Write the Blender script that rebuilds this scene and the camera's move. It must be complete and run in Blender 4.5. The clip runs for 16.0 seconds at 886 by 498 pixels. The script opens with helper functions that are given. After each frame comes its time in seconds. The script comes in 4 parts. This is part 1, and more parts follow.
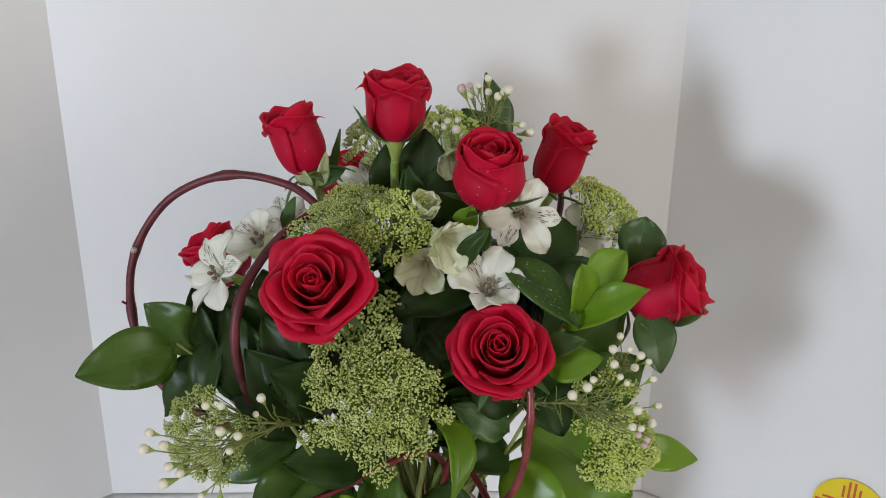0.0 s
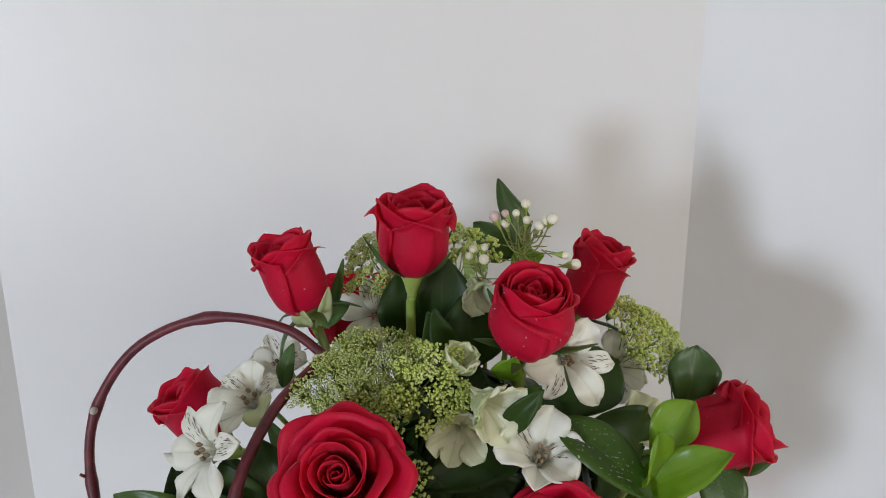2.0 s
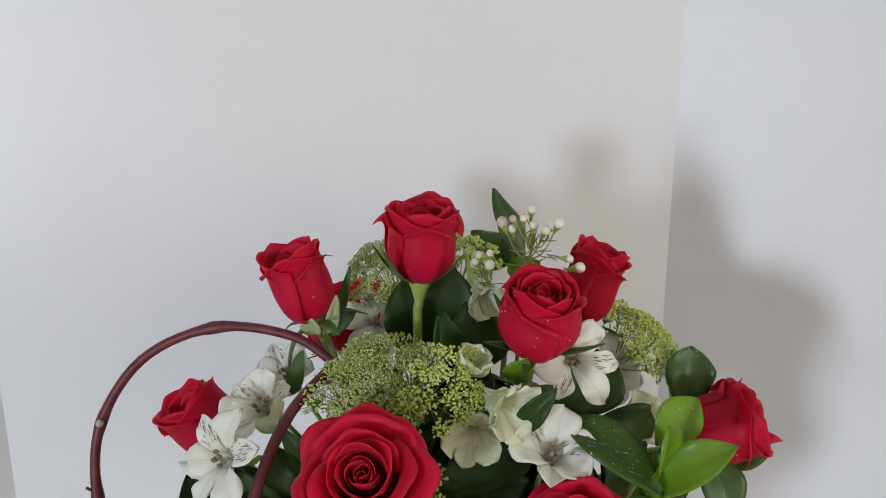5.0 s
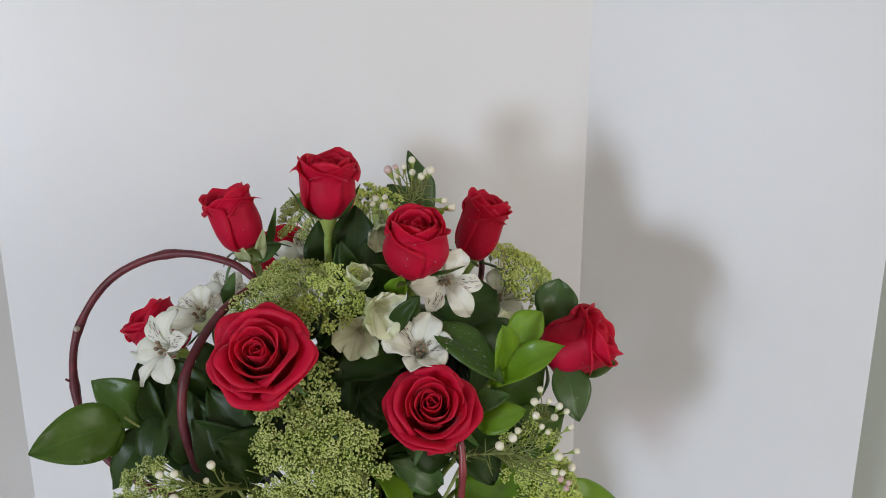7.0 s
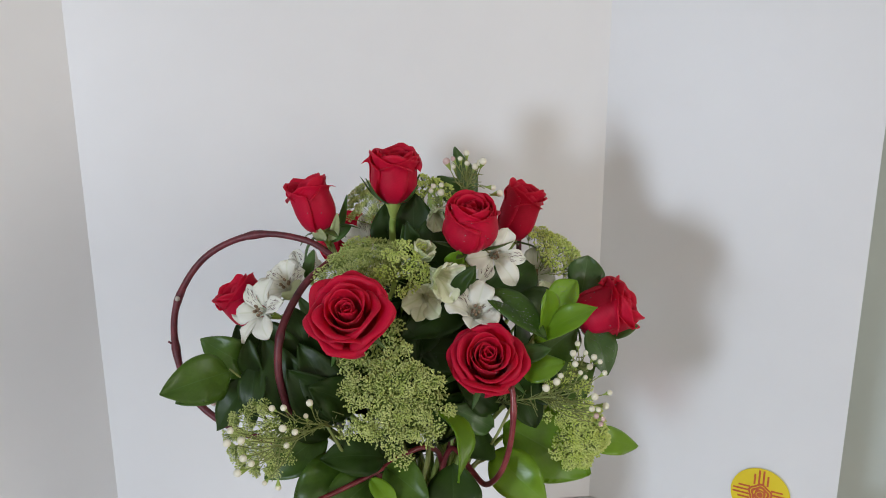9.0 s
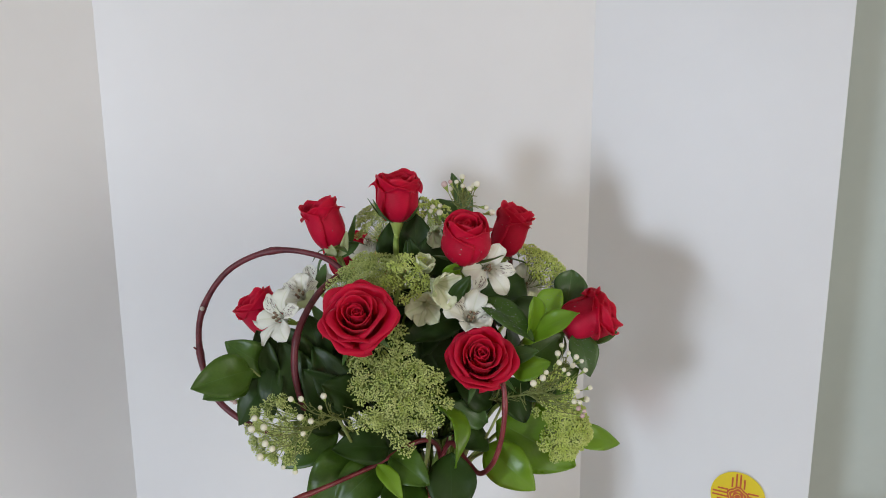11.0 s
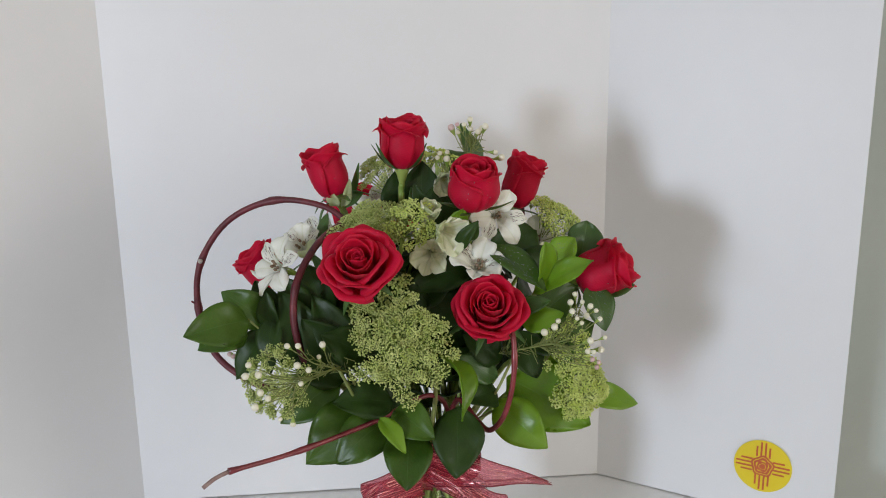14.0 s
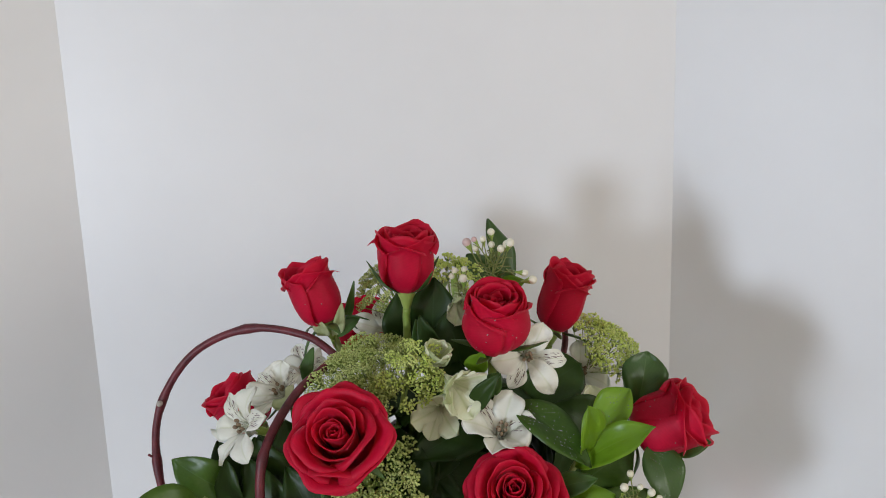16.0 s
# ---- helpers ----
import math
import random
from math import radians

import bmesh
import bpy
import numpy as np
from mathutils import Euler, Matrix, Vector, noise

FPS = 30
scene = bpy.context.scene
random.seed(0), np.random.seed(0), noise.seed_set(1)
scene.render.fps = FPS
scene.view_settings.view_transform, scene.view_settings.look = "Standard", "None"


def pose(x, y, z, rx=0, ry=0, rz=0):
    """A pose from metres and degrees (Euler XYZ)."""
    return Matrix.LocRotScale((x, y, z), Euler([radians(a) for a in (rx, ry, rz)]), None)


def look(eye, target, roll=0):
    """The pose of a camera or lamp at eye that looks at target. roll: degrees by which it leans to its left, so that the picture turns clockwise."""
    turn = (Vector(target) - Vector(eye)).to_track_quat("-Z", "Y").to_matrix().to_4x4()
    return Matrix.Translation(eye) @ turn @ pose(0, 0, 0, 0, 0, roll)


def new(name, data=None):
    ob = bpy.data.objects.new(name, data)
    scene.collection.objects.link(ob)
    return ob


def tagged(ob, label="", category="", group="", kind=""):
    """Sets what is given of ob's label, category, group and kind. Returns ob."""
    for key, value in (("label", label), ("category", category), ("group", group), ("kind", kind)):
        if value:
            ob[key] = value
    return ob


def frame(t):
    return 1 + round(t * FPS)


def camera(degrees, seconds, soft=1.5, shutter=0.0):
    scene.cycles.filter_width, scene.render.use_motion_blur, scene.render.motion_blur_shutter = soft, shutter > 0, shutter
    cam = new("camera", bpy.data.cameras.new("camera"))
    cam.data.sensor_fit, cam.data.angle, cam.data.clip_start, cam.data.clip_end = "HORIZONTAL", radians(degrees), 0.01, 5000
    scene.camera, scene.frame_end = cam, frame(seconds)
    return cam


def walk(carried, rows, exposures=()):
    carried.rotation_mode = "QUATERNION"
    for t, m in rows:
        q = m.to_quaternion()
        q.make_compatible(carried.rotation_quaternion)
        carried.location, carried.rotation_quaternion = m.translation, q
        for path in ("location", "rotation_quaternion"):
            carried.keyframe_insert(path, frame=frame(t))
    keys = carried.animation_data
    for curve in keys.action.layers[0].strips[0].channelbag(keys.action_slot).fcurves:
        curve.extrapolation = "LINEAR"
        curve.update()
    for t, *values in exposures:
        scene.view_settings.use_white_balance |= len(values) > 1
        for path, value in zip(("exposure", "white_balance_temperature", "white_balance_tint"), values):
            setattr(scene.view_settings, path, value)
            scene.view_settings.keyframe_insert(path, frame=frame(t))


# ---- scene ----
cam = camera(56.3, 16.0, soft=1.0)
METRES, EYE, TILT, LEAN, TURN = 1.0, 0.58, 0.0, 0.0, 0.0
ROWS = [
    (0.0, 0.0, 0.0, 0.0, 0.25, -19.29, -0.71),
    (0.5, -0.0024, 0.017, 0.0011, 0.58, -19.04, -0.53),
    (1.0, 0.0046, 0.0452, 0.0078, -0.54, -18.14, -0.16),
    (1.5, -0.0172, 0.067, 0.012, -0.99, -17.77, 0.12),
    (2.0, -0.0547, 0.104, 0.0323, -4.74, -16.39, -0.13),
    (2.5, -0.088, 0.1363, 0.0318, -7.42, -15.35, -0.39),
    (3.0, -0.103, 0.1524, 0.028, -9.46, -15.16, -0.32),
    (3.5, -0.1143, 0.1519, 0.0265, -10.58, -14.81, -0.28),
    (6.0, -0.0305, 0.0266, 0.0281, -5.63, -15.16, -0.24),
    (6.5, -0.0052, -0.007, 0.0212, -5.27, -15.21, -0.36),
    (7.0, -0.0067, -0.0454, 0.0227, -5.49, -15.29, -0.27),
    (7.5, -0.0276, -0.0874, 0.0274, -5.53, -15.35, -0.23),
    (8.0, -0.0388, -0.1116, 0.0312, -5.53, -15.2, -0.17),
    (8.5, -0.0522, -0.1284, 0.0307, -5.56, -15.25, -0.12),
    (11.0, -0.0692, -0.2387, 0.0315, -5.73, -12.5, -0.01),
    (11.5, -0.06, -0.2302, 0.0192, -5.81, -12.44, -0.03),
    (12.0, -0.0575, -0.2248, -0.0107, -5.57, -12.7, 0.1),
    (12.5, -0.0564, -0.2196, -0.0495, -4.73, -13.21, 0.11),
    (13.0, -0.054, -0.2288, -0.0494, -4.63, -13.18, 0.17),
    (13.5, -0.0525, -0.2304, -0.0404, -4.72, -13.1, 0.29),
    (14.0, -0.0534, -0.2113, -0.0183, -4.33, -12.96, 0.48),
    (14.5, -0.0408, -0.1638, 0.0104, -3.5, -12.77, 0.82),
    (15.0, -0.0217, -0.1069, 0.0296, -2.41, -12.69, 1.42),
    (15.5, -0.0085, -0.0692, 0.0381, -1.61, -12.36, 1.66),
    (16.0, -0.0038, -0.0264, 0.0341, -0.14, -11.67, 1.74),
]
walk(cam, [(t, pose(0, 0, EYE, TILT, LEAN, TURN) @ pose(METRES * x, METRES * y, METRES * z, 90 + pitch, roll, yaw)) for t, x, y, z, yaw, pitch, roll in ROWS])

# ---- world and light ----
world = bpy.data.worlds.new("world")
scene.world = world
world.use_nodes = True
wn = world.node_tree.nodes
sky = wn.new("ShaderNodeTexSky")
sky.sky_type, sky.sun_disc = "NISHITA", False
sky.sun_elevation, sky.sun_rotation = radians(35), radians(200)
wn["Background"].inputs["Strength"].default_value = 0.05
world.node_tree.links.new(sky.outputs[0], wn["Background"].inputs[0])


def area_lamp(name, eye, target, sx, sy, watts, colour):
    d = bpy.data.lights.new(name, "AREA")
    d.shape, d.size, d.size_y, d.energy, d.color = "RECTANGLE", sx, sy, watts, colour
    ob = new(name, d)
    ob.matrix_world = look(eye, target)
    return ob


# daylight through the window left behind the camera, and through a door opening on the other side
area_lamp("window_daylight", (-1.99, -2.10, 0.46), (0.05, 0.55, 0.36), 0.36, 0.42, 44, (0.77, 0.88, 1.05))
area_lamp("doorway_daylight", (2.45, -1.20, 0.68), (-0.1, 0.6, 0.35), 1.2, 1.5, 24, (1.0, 0.95, 0.90))
# Added fill lamp behind the camera, lifts the shadows; no source known there.
area_lamp("rear_fill", (0.55, -3.13, 0.85), (0.1, 0.6, 0.35), 1.5, 1.1, 12, (1.0, 0.87, 0.74))


# ---- materials ----
def principled(name, base, rough=0.5, **more):
    m = bpy.data.materials.new(name)
    m.use_nodes = True
    b = m.node_tree.nodes["Principled BSDF"]
    b.inputs["Base Color"].default_value = (*base, 1)
    b.inputs["Roughness"].default_value = rough
    for k, v in more.items():
        b.inputs[k.replace("_", " ")].default_value = v
    return m


def varied(m, dark, light, scale, fine=0.0, bump=0.0, coord="Object", per_object=0.0):
    """Two scales of noise between two colours, an even shift per object, and relief."""
    nt = m.node_tree
    b = nt.nodes["Principled BSDF"]
    tc = nt.nodes.new("ShaderNodeTexCoord")
    big = nt.nodes.new("ShaderNodeTexNoise")
    big.inputs["Scale"].default_value, big.inputs["Detail"].default_value = scale, 4
    small = nt.nodes.new("ShaderNodeTexNoise")
    small.inputs["Scale"].default_value, small.inputs["Detail"].default_value = scale * 9, 3
    for n in (big, small):
        nt.links.new(tc.outputs[coord], n.inputs["Vector"])
    add = nt.nodes.new("ShaderNodeMath")
    add.operation = "MULTIPLY_ADD"
    add.inputs[1].default_value = fine
    nt.links.new(small.outputs["Fac"], add.inputs[0])
    nt.links.new(big.outputs["Fac"], add.inputs[2])
    last = add
    if per_object:
        info = nt.nodes.new("ShaderNodeObjectInfo")
        shift = nt.nodes.new("ShaderNodeMath")
        shift.operation = "MULTIPLY_ADD"
        shift.inputs[1].default_value = per_object
        nt.links.new(info.outputs["Random"], shift.inputs[0])
        nt.links.new(last.outputs[0], shift.inputs[2])
        last = shift
    ramp = nt.nodes.new("ShaderNodeMapRange")
    mid = 0.5 + fine / 2 + per_object / 2
    ramp.inputs["From Min"].default_value = mid - 0.28 - per_object / 2
    ramp.inputs["From Max"].default_value = mid + 0.28 + per_object / 2
    nt.links.new(last.outputs[0], ramp.inputs["Value"])
    mix = nt.nodes.new("ShaderNodeMix")
    mix.data_type = "RGBA"
    mix.inputs["A"].default_value, mix.inputs["B"].default_value = (*dark, 1), (*light, 1)
    nt.links.new(ramp.outputs["Result"], mix.inputs["Factor"])
    nt.links.new(mix.outputs["Result"], b.inputs["Base Color"])
    if bump:
        bp = nt.nodes.new("ShaderNodeBump")
        bp.inputs["Strength"].default_value, bp.inputs["Distance"].default_value = bump, 0.001
        nt.links.new(last.outputs[0], bp.inputs["Height"])
        nt.links.new(bp.outputs["Normal"], b.inputs["Normal"])
    return m


def lets_light_through(m, amount, tint):
    """Mixes in light that passes through a thin petal or leaf."""
    nt = m.node_tree
    out, b = nt.nodes["Material Output"], nt.nodes["Principled BSDF"]
    tr = nt.nodes.new("ShaderNodeBsdfTranslucent")
    tr.inputs["Color"].default_value = (*tint, 1)
    mx = nt.nodes.new("ShaderNodeMixShader")
    mx.inputs[0].default_value = amount
    nt.links.new(b.outputs[0], mx.inputs[1])
    nt.links.new(tr.outputs[0], mx.inputs[2])
    nt.links.new(mx.outputs[0], out.inputs["Surface"])
    return m


def ribbed(m, across, along, colour, width, amount, side=0.0, relief=0.0, dark=0.0):
    """Lines along a leaf or petal from its UV: a midrib and slanting side veins."""
    nt = m.node_tree
    b = nt.nodes["Principled BSDF"]
    uv = nt.nodes.new("ShaderNodeUVMap")
    sep = nt.nodes.new("ShaderNodeSeparateXYZ")
    nt.links.new(uv.outputs[0], sep.inputs[0])

    def math_node(op, a, bb=None, c=None):
        n = nt.nodes.new("ShaderNodeMath")
        n.operation = op
        for i, s in enumerate((a, bb, c)):
            if s is None:
                continue
            if isinstance(s, (int, float)):
                n.inputs[i].default_value = s
            else:
                nt.links.new(s, n.inputs[i])
        return n.outputs[0]

    u = math_node("ABSOLUTE", math_node("SUBTRACT", sep.outputs[0], 0.5))
    rib = math_node("SUBTRACT", 1.0, math_node("MINIMUM", math_node("DIVIDE", u, width), 1.0))
    fac = math_node("MULTIPLY", rib, amount)
    if side:
        slant = math_node("MULTIPLY_ADD", u, -across, sep.outputs[1])
        wave = math_node("POWER", math_node("ABSOLUTE", math_node("SINE", math_node("MULTIPLY", slant, along))), 0.5)
        vein = math_node("MULTIPLY", math_node("SUBTRACT", 1.0, wave), side)
        fac = math_node("MAXIMUM", fac, vein)
    old = b.inputs["Base Color"].links[0].from_socket
    mix = nt.nodes.new("ShaderNodeMix")
    mix.data_type = "RGBA"
    nt.links.new(old, mix.inputs["A"])
    mix.inputs["B"].default_value = (*colour, 1)
    nt.links.new(fac, mix.inputs["Factor"])
    nt.links.new(mix.outputs["Result"], b.inputs["Base Color"])
    if relief:
        bp = nt.nodes.new("ShaderNodeBump")
        bp.inputs["Strength"].default_value, bp.inputs["Distance"].default_value = relief, 0.002
        bp.invert = True
        nt.links.new(fac, bp.inputs["Height"])
        nt.links.new(bp.outputs["Normal"], b.inputs["Normal"])
    return m


def lit_margin(m, colour, start, amount):
    """A paler rim along the free edge of a petal, from its UV: light through the thin edge, put into colour."""
    nt = m.node_tree
    b = nt.nodes["Principled BSDF"]
    uv, sep = nt.nodes.new("ShaderNodeUVMap"), nt.nodes.new("ShaderNodeSeparateXYZ")
    nt.links.new(uv.outputs[0], sep.inputs[0])
    rng = nt.nodes.new("ShaderNodeMapRange")
    rng.inputs["From Min"].default_value, rng.inputs["From Max"].default_value = start, 1.0
    rng.inputs["To Max"].default_value = amount
    nt.links.new(sep.outputs[1], rng.inputs["Value"])
    mix = nt.nodes.new("ShaderNodeMix")
    mix.data_type = "RGBA"
    nt.links.new(b.inputs["Base Color"].links[0].from_socket, mix.inputs["A"])
    mix.inputs["B"].default_value = (*colour, 1)
    nt.links.new(rng.outputs["Result"], mix.inputs["Factor"])
    nt.links.new(mix.outputs["Result"], b.inputs["Base Color"])
    return m


board_white = varied(principled("foam_board", (0.8, 0.8, 0.8), 0.42), (0.76, 0.765, 0.775), (0.80, 0.805, 0.815), 3, 0.3, 0.04)
board_core = principled("foam_core", (0.85, 0.85, 0.85), 0.8)
paper_white = varied(principled("white_sheet", (0.8, 0.8, 0.8), 0.6), (0.80, 0.80, 0.79), (0.86, 0.86, 0.85), 6, 0.3, 0.15)
wall_paint = varied(principled("pale_green_paint", (0.6, 0.65, 0.6), 0.8), (0.46, 0.53, 0.505), (0.51, 0.58, 0.555), 5, 0.3, 0.1)
room_paint = varied(principled("warm_room_paint", (0.6, 0.55, 0.5), 0.85), (0.66, 0.61, 0.54), (0.72, 0.67, 0.60), 4, 0.2, 0.1)
ceiling_paint = varied(principled("ceiling_paint", (0.75, 0.73, 0.7), 0.9), (0.70, 0.68, 0.64), (0.76, 0.74, 0.70), 4, 0.2, 0.1)
wood_floor = varied(principled("wood_boards", (0.3, 0.2, 0.1), 0.5), (0.22, 0.14, 0.08), (0.34, 0.23, 0.14), 3, 0.4, 0.2)
table_wood = varied(principled("table_wood", (0.3, 0.2, 0.1), 0.4), (0.24, 0.15, 0.09), (0.32, 0.21, 0.13), 8, 0.4, 0.2)

rose_red = lets_light_through(ribbed(varied(principled("rose_petal", (0.5, 0.01, 0.02), 0.5, Sheen_Weight=0.08, Sheen_Roughness=0.4, Specular_IOR_Level=0.28),
                    (0.54, 0.004, 0.034), (0.80, 0.010, 0.074), 45, 0.6, 0.0, per_object=0.3), 0.9, 60, (0.36, 0.002, 0.016), 0.02, 0.10, 0.20, 0.16), 0.38, (0.95, 0.010, 0.065))
# Paler petal rim painted for light passing through the thin edge.
lit_margin(rose_red, (0.80, 0.03, 0.08), 0.90, 0.35)
tepal_white = lets_light_through(ribbed(varied(principled("white_tepal", (0.8, 0.8, 0.7), 0.5), (0.89, 0.89, 0.78), (0.95, 0.95, 0.89), 35, 0.3, 0.0, per_object=0.1),
                    0.25, 50, (0.66, 0.70, 0.46), 0.06, 0.5, 0.08, 0.08), 0.20, (0.9, 0.92, 0.75))
tepal_cream = lets_light_through(ribbed(varied(principled("cream_tepal", (0.8, 0.8, 0.6), 0.45), (0.74, 0.77, 0.50), (0.94, 0.94, 0.80), 55, 0.3, 0.0, per_object=0.1),
                    0.25, 50, (0.50, 0.58, 0.24), 0.10, 0.6, 0.12, 0.10), 0.25, (0.85, 0.9, 0.55))
tepal_green = lets_light_through(varied(principled("greenish_tepal", (0.6, 0.7, 0.35), 0.5), (0.42, 0.50, 0.20), (0.70, 0.74, 0.48), 60, 0.3), 0.2, (0.6, 0.7, 0.3))
streak_dark = principled("maroon_streak", (0.10, 0.02, 0.03), 0.6)
stamen_tan = varied(principled("stamen", (0.3, 0.2, 0.12), 0.7), (0.16, 0.10, 0.06), (0.40, 0.30, 0.20), 300)
# Dark foliage green, deepened further to hold the shade inside the bouquet.
leaf_dark_shade = lets_light_through(ribbed(varied(principled("shade_dark_leaf", (0.03, 0.1, 0.03), 0.42, Specular_IOR_Level=0.28), (0.013, 0.032, 0.005), (0.036, 0.078, 0.010), 25, 0.3, 0.0, per_object=0.35),
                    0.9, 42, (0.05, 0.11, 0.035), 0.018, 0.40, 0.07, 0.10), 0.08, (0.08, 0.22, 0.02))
leaf_mid = lets_light_through(ribbed(varied(principled("green_leaf", (0.04, 0.12, 0.03), 0.37, Specular_IOR_Level=0.42), (0.028, 0.070, 0.006), (0.078, 0.158, 0.014), 40, 0.5, 0.0, per_object=0.35),
                    0.9, 42, (0.10, 0.20, 0.06), 0.018, 0.45, 0.08, 0.10), 0.14, (0.12, 0.32, 0.02))
leaf_bright = lets_light_through(ribbed(varied(principled("bright_leaf", (0.1, 0.3, 0.03), 0.32), (0.11, 0.24, 0.010), (0.25, 0.43, 0.028), 25, 0.3, 0.0, per_object=0.3),
                    0.9, 42, (0.24, 0.40, 0.08), 0.018, 0.5, 0.10, 0.15), 0.30, (0.42, 0.66, 0.04))
leaf_grey = lets_light_through(ribbed(varied(principled("grey_green_leaf", (0.1, 0.16, 0.08), 0.34), (0.034, 0.090, 0.018), (0.085, 0.175, 0.038), 25, 0.3, 0.0, per_object=0.3),
                    0.9, 42, (0.16, 0.25, 0.10), 0.02, 0.45, 0.08, 0.10), 0.12, (0.2, 0.35, 0.06))
stem_green = varied(principled("green_stem", (0.15, 0.3, 0.05), 0.4), (0.19, 0.31, 0.04), (0.40, 0.50, 0.13), 60, 0.3, 0.1, per_object=0.5)
stem_olive = varied(principled("olive_stem", (0.2, 0.25, 0.08), 0.5), (0.15, 0.19, 0.04), (0.32, 0.36, 0.12), 60, 0.3, 0.1, per_object=0.4)
floret_green = lets_light_through(varied(principled("pale_floret", (0.5, 0.58, 0.25), 0.6), (0.40, 0.50, 0.09), (0.80, 0.85, 0.36), 110, 0.8), 0.15, (0.5, 0.6, 0.2))
floret_lime = lets_light_through(varied(principled("lime_floret", (0.5, 0.6, 0.15), 0.6), (0.66, 0.80, 0.12), (0.94, 0.98, 0.44), 110, 0.8), 0.32, (0.55, 0.7, 0.12))
bud_white = varied(principled("wax_bud", (0.8, 0.78, 0.7), 0.4), (0.74, 0.71, 0.52), (0.86, 0.83, 0.70), 150, 0.3, per_object=0.2)
bud_pink = varied(principled("pink_wax_bud", (0.7, 0.5, 0.5), 0.4), (0.52, 0.30, 0.30), (0.74, 0.58, 0.54), 150, 0.3)
bark_red = varied(principled("red_bark", (0.12, 0.02, 0.025), 0.48), (0.060, 0.009, 0.015), (0.19, 0.028, 0.038), 90, 0.5, 0.3)
# Brighter copy of the red bark, coloured as lit, for two branches.
twig_red = varied(principled("lit_red_bark", (0.3, 0.06, 0.06), 0.28), (0.13, 0.014, 0.020), (0.32, 0.055, 0.06), 90, 0.5, 0.3)
bark_scar = principled("pale_scar", (0.5, 0.45, 0.4), 0.8)
bark_cut = varied(principled("weathered_bark", (0.3, 0.2, 0.18), 0.7), (0.20, 0.10, 0.09), (0.40, 0.30, 0.26), 200, 0.4, 0.3)
sticker_yellow = varied(principled("yellow_vinyl", (0.78, 0.6, 0.02), 0.35), (0.78, 0.60, 0.015), (0.82, 0.65, 0.02), 20, 0.3)
sticker_red = varied(principled("orange_red_ink", (0.55, 0.1, 0.03), 0.4), (0.50, 0.085, 0.025), (0.60, 0.12, 0.03), 60, 0.3)
drop_water = principled("water_drop", (0.95, 0.96, 1.0), 0.06, Specular_IOR_Level=0.9, Alpha=0.28)
still_water = principled("still_water", (0.93, 0.97, 0.88), 0.0, Transmission_Weight=1.0, IOR=1.33)
vase_glass = principled("clear_glass", (0.97, 1.0, 0.98), 0.01, Transmission_Weight=1.0, IOR=1.25)


def sheer_ribbon():
    """Organza: an open red weave with bright metal threads along its length."""
    m = bpy.data.materials.new("sheer_red_organza")
    m.use_nodes = True
    nt = m.node_tree
    b, out = nt.nodes["Principled BSDF"], nt.nodes["Material Output"]
    b.inputs["Base Color"].default_value, b.inputs["Roughness"].default_value = (0.48, 0.055, 0.09, 1), 0.35
    uv = nt.nodes.new("ShaderNodeUVMap")
    mp = nt.nodes.new("ShaderNodeMapping")
    mp.inputs["Scale"].default_value = (46, 4.0, 1)
    nz = nt.nodes.new("ShaderNodeTexNoise")
    nz.inputs["Scale"].default_value, nz.inputs["Detail"].default_value = 1.5, 2
    th = nt.nodes.new("ShaderNodeMapRange")
    th.inputs["From Min"].default_value, th.inputs["From Max"].default_value = 0.585, 0.64
    nt.links.new(uv.outputs[0], mp.inputs[0])
    nt.links.new(mp.outputs[0], nz.inputs["Vector"])
    nt.links.new(nz.outputs["Fac"], th.inputs["Value"])
    mt = nt.nodes.new("ShaderNodeBsdfPrincipled")
    mt.inputs["Base Color"].default_value, mt.inputs["Metallic"].default_value, mt.inputs["Roughness"].default_value = (1.0, 0.60, 0.54, 1), 0.8, 0.3
    tp = nt.nodes.new("ShaderNodeBsdfTransparent")
    tp.inputs["Color"].default_value = (0.95, 0.68, 0.71, 1)
    m1, m2 = nt.nodes.new("ShaderNodeMixShader"), nt.nodes.new("ShaderNodeMixShader")
    m1.inputs[0].default_value = 0.34
    nt.links.new(tp.outputs[0], m1.inputs[1])
    nt.links.new(b.outputs[0], m1.inputs[2])
    nt.links.new(th.outputs["Result"], m2.inputs[0])
    nt.links.new(m1.outputs[0], m2.inputs[1])
    nt.links.new(mt.outputs[0], m2.inputs[2])
    nt.links.new(m2.outputs[0], out.inputs["Surface"])
    return m


ribbon_red = sheer_ribbon()
ribbon_edge = principled("ribbon_edge", (0.20, 0.02, 0.03), 0.5)

# ---- mesh helpers: every mesh is worked out in world metres and stored about its thing's foot ----
origin = {}


def V3(*a):
    return np.array(a, dtype=float)


def unit(v):
    v = np.array(v, dtype=float)
    return v / (np.linalg.norm(v) + 1e-12)


def thing(name, foot, label, category, group="", kind=""):
    ob = new(name)
    ob.location = foot
    ob.empty_display_size = 0.01
    origin[ob] = V3(*foot)
    return tagged(ob, label, category, group, kind)


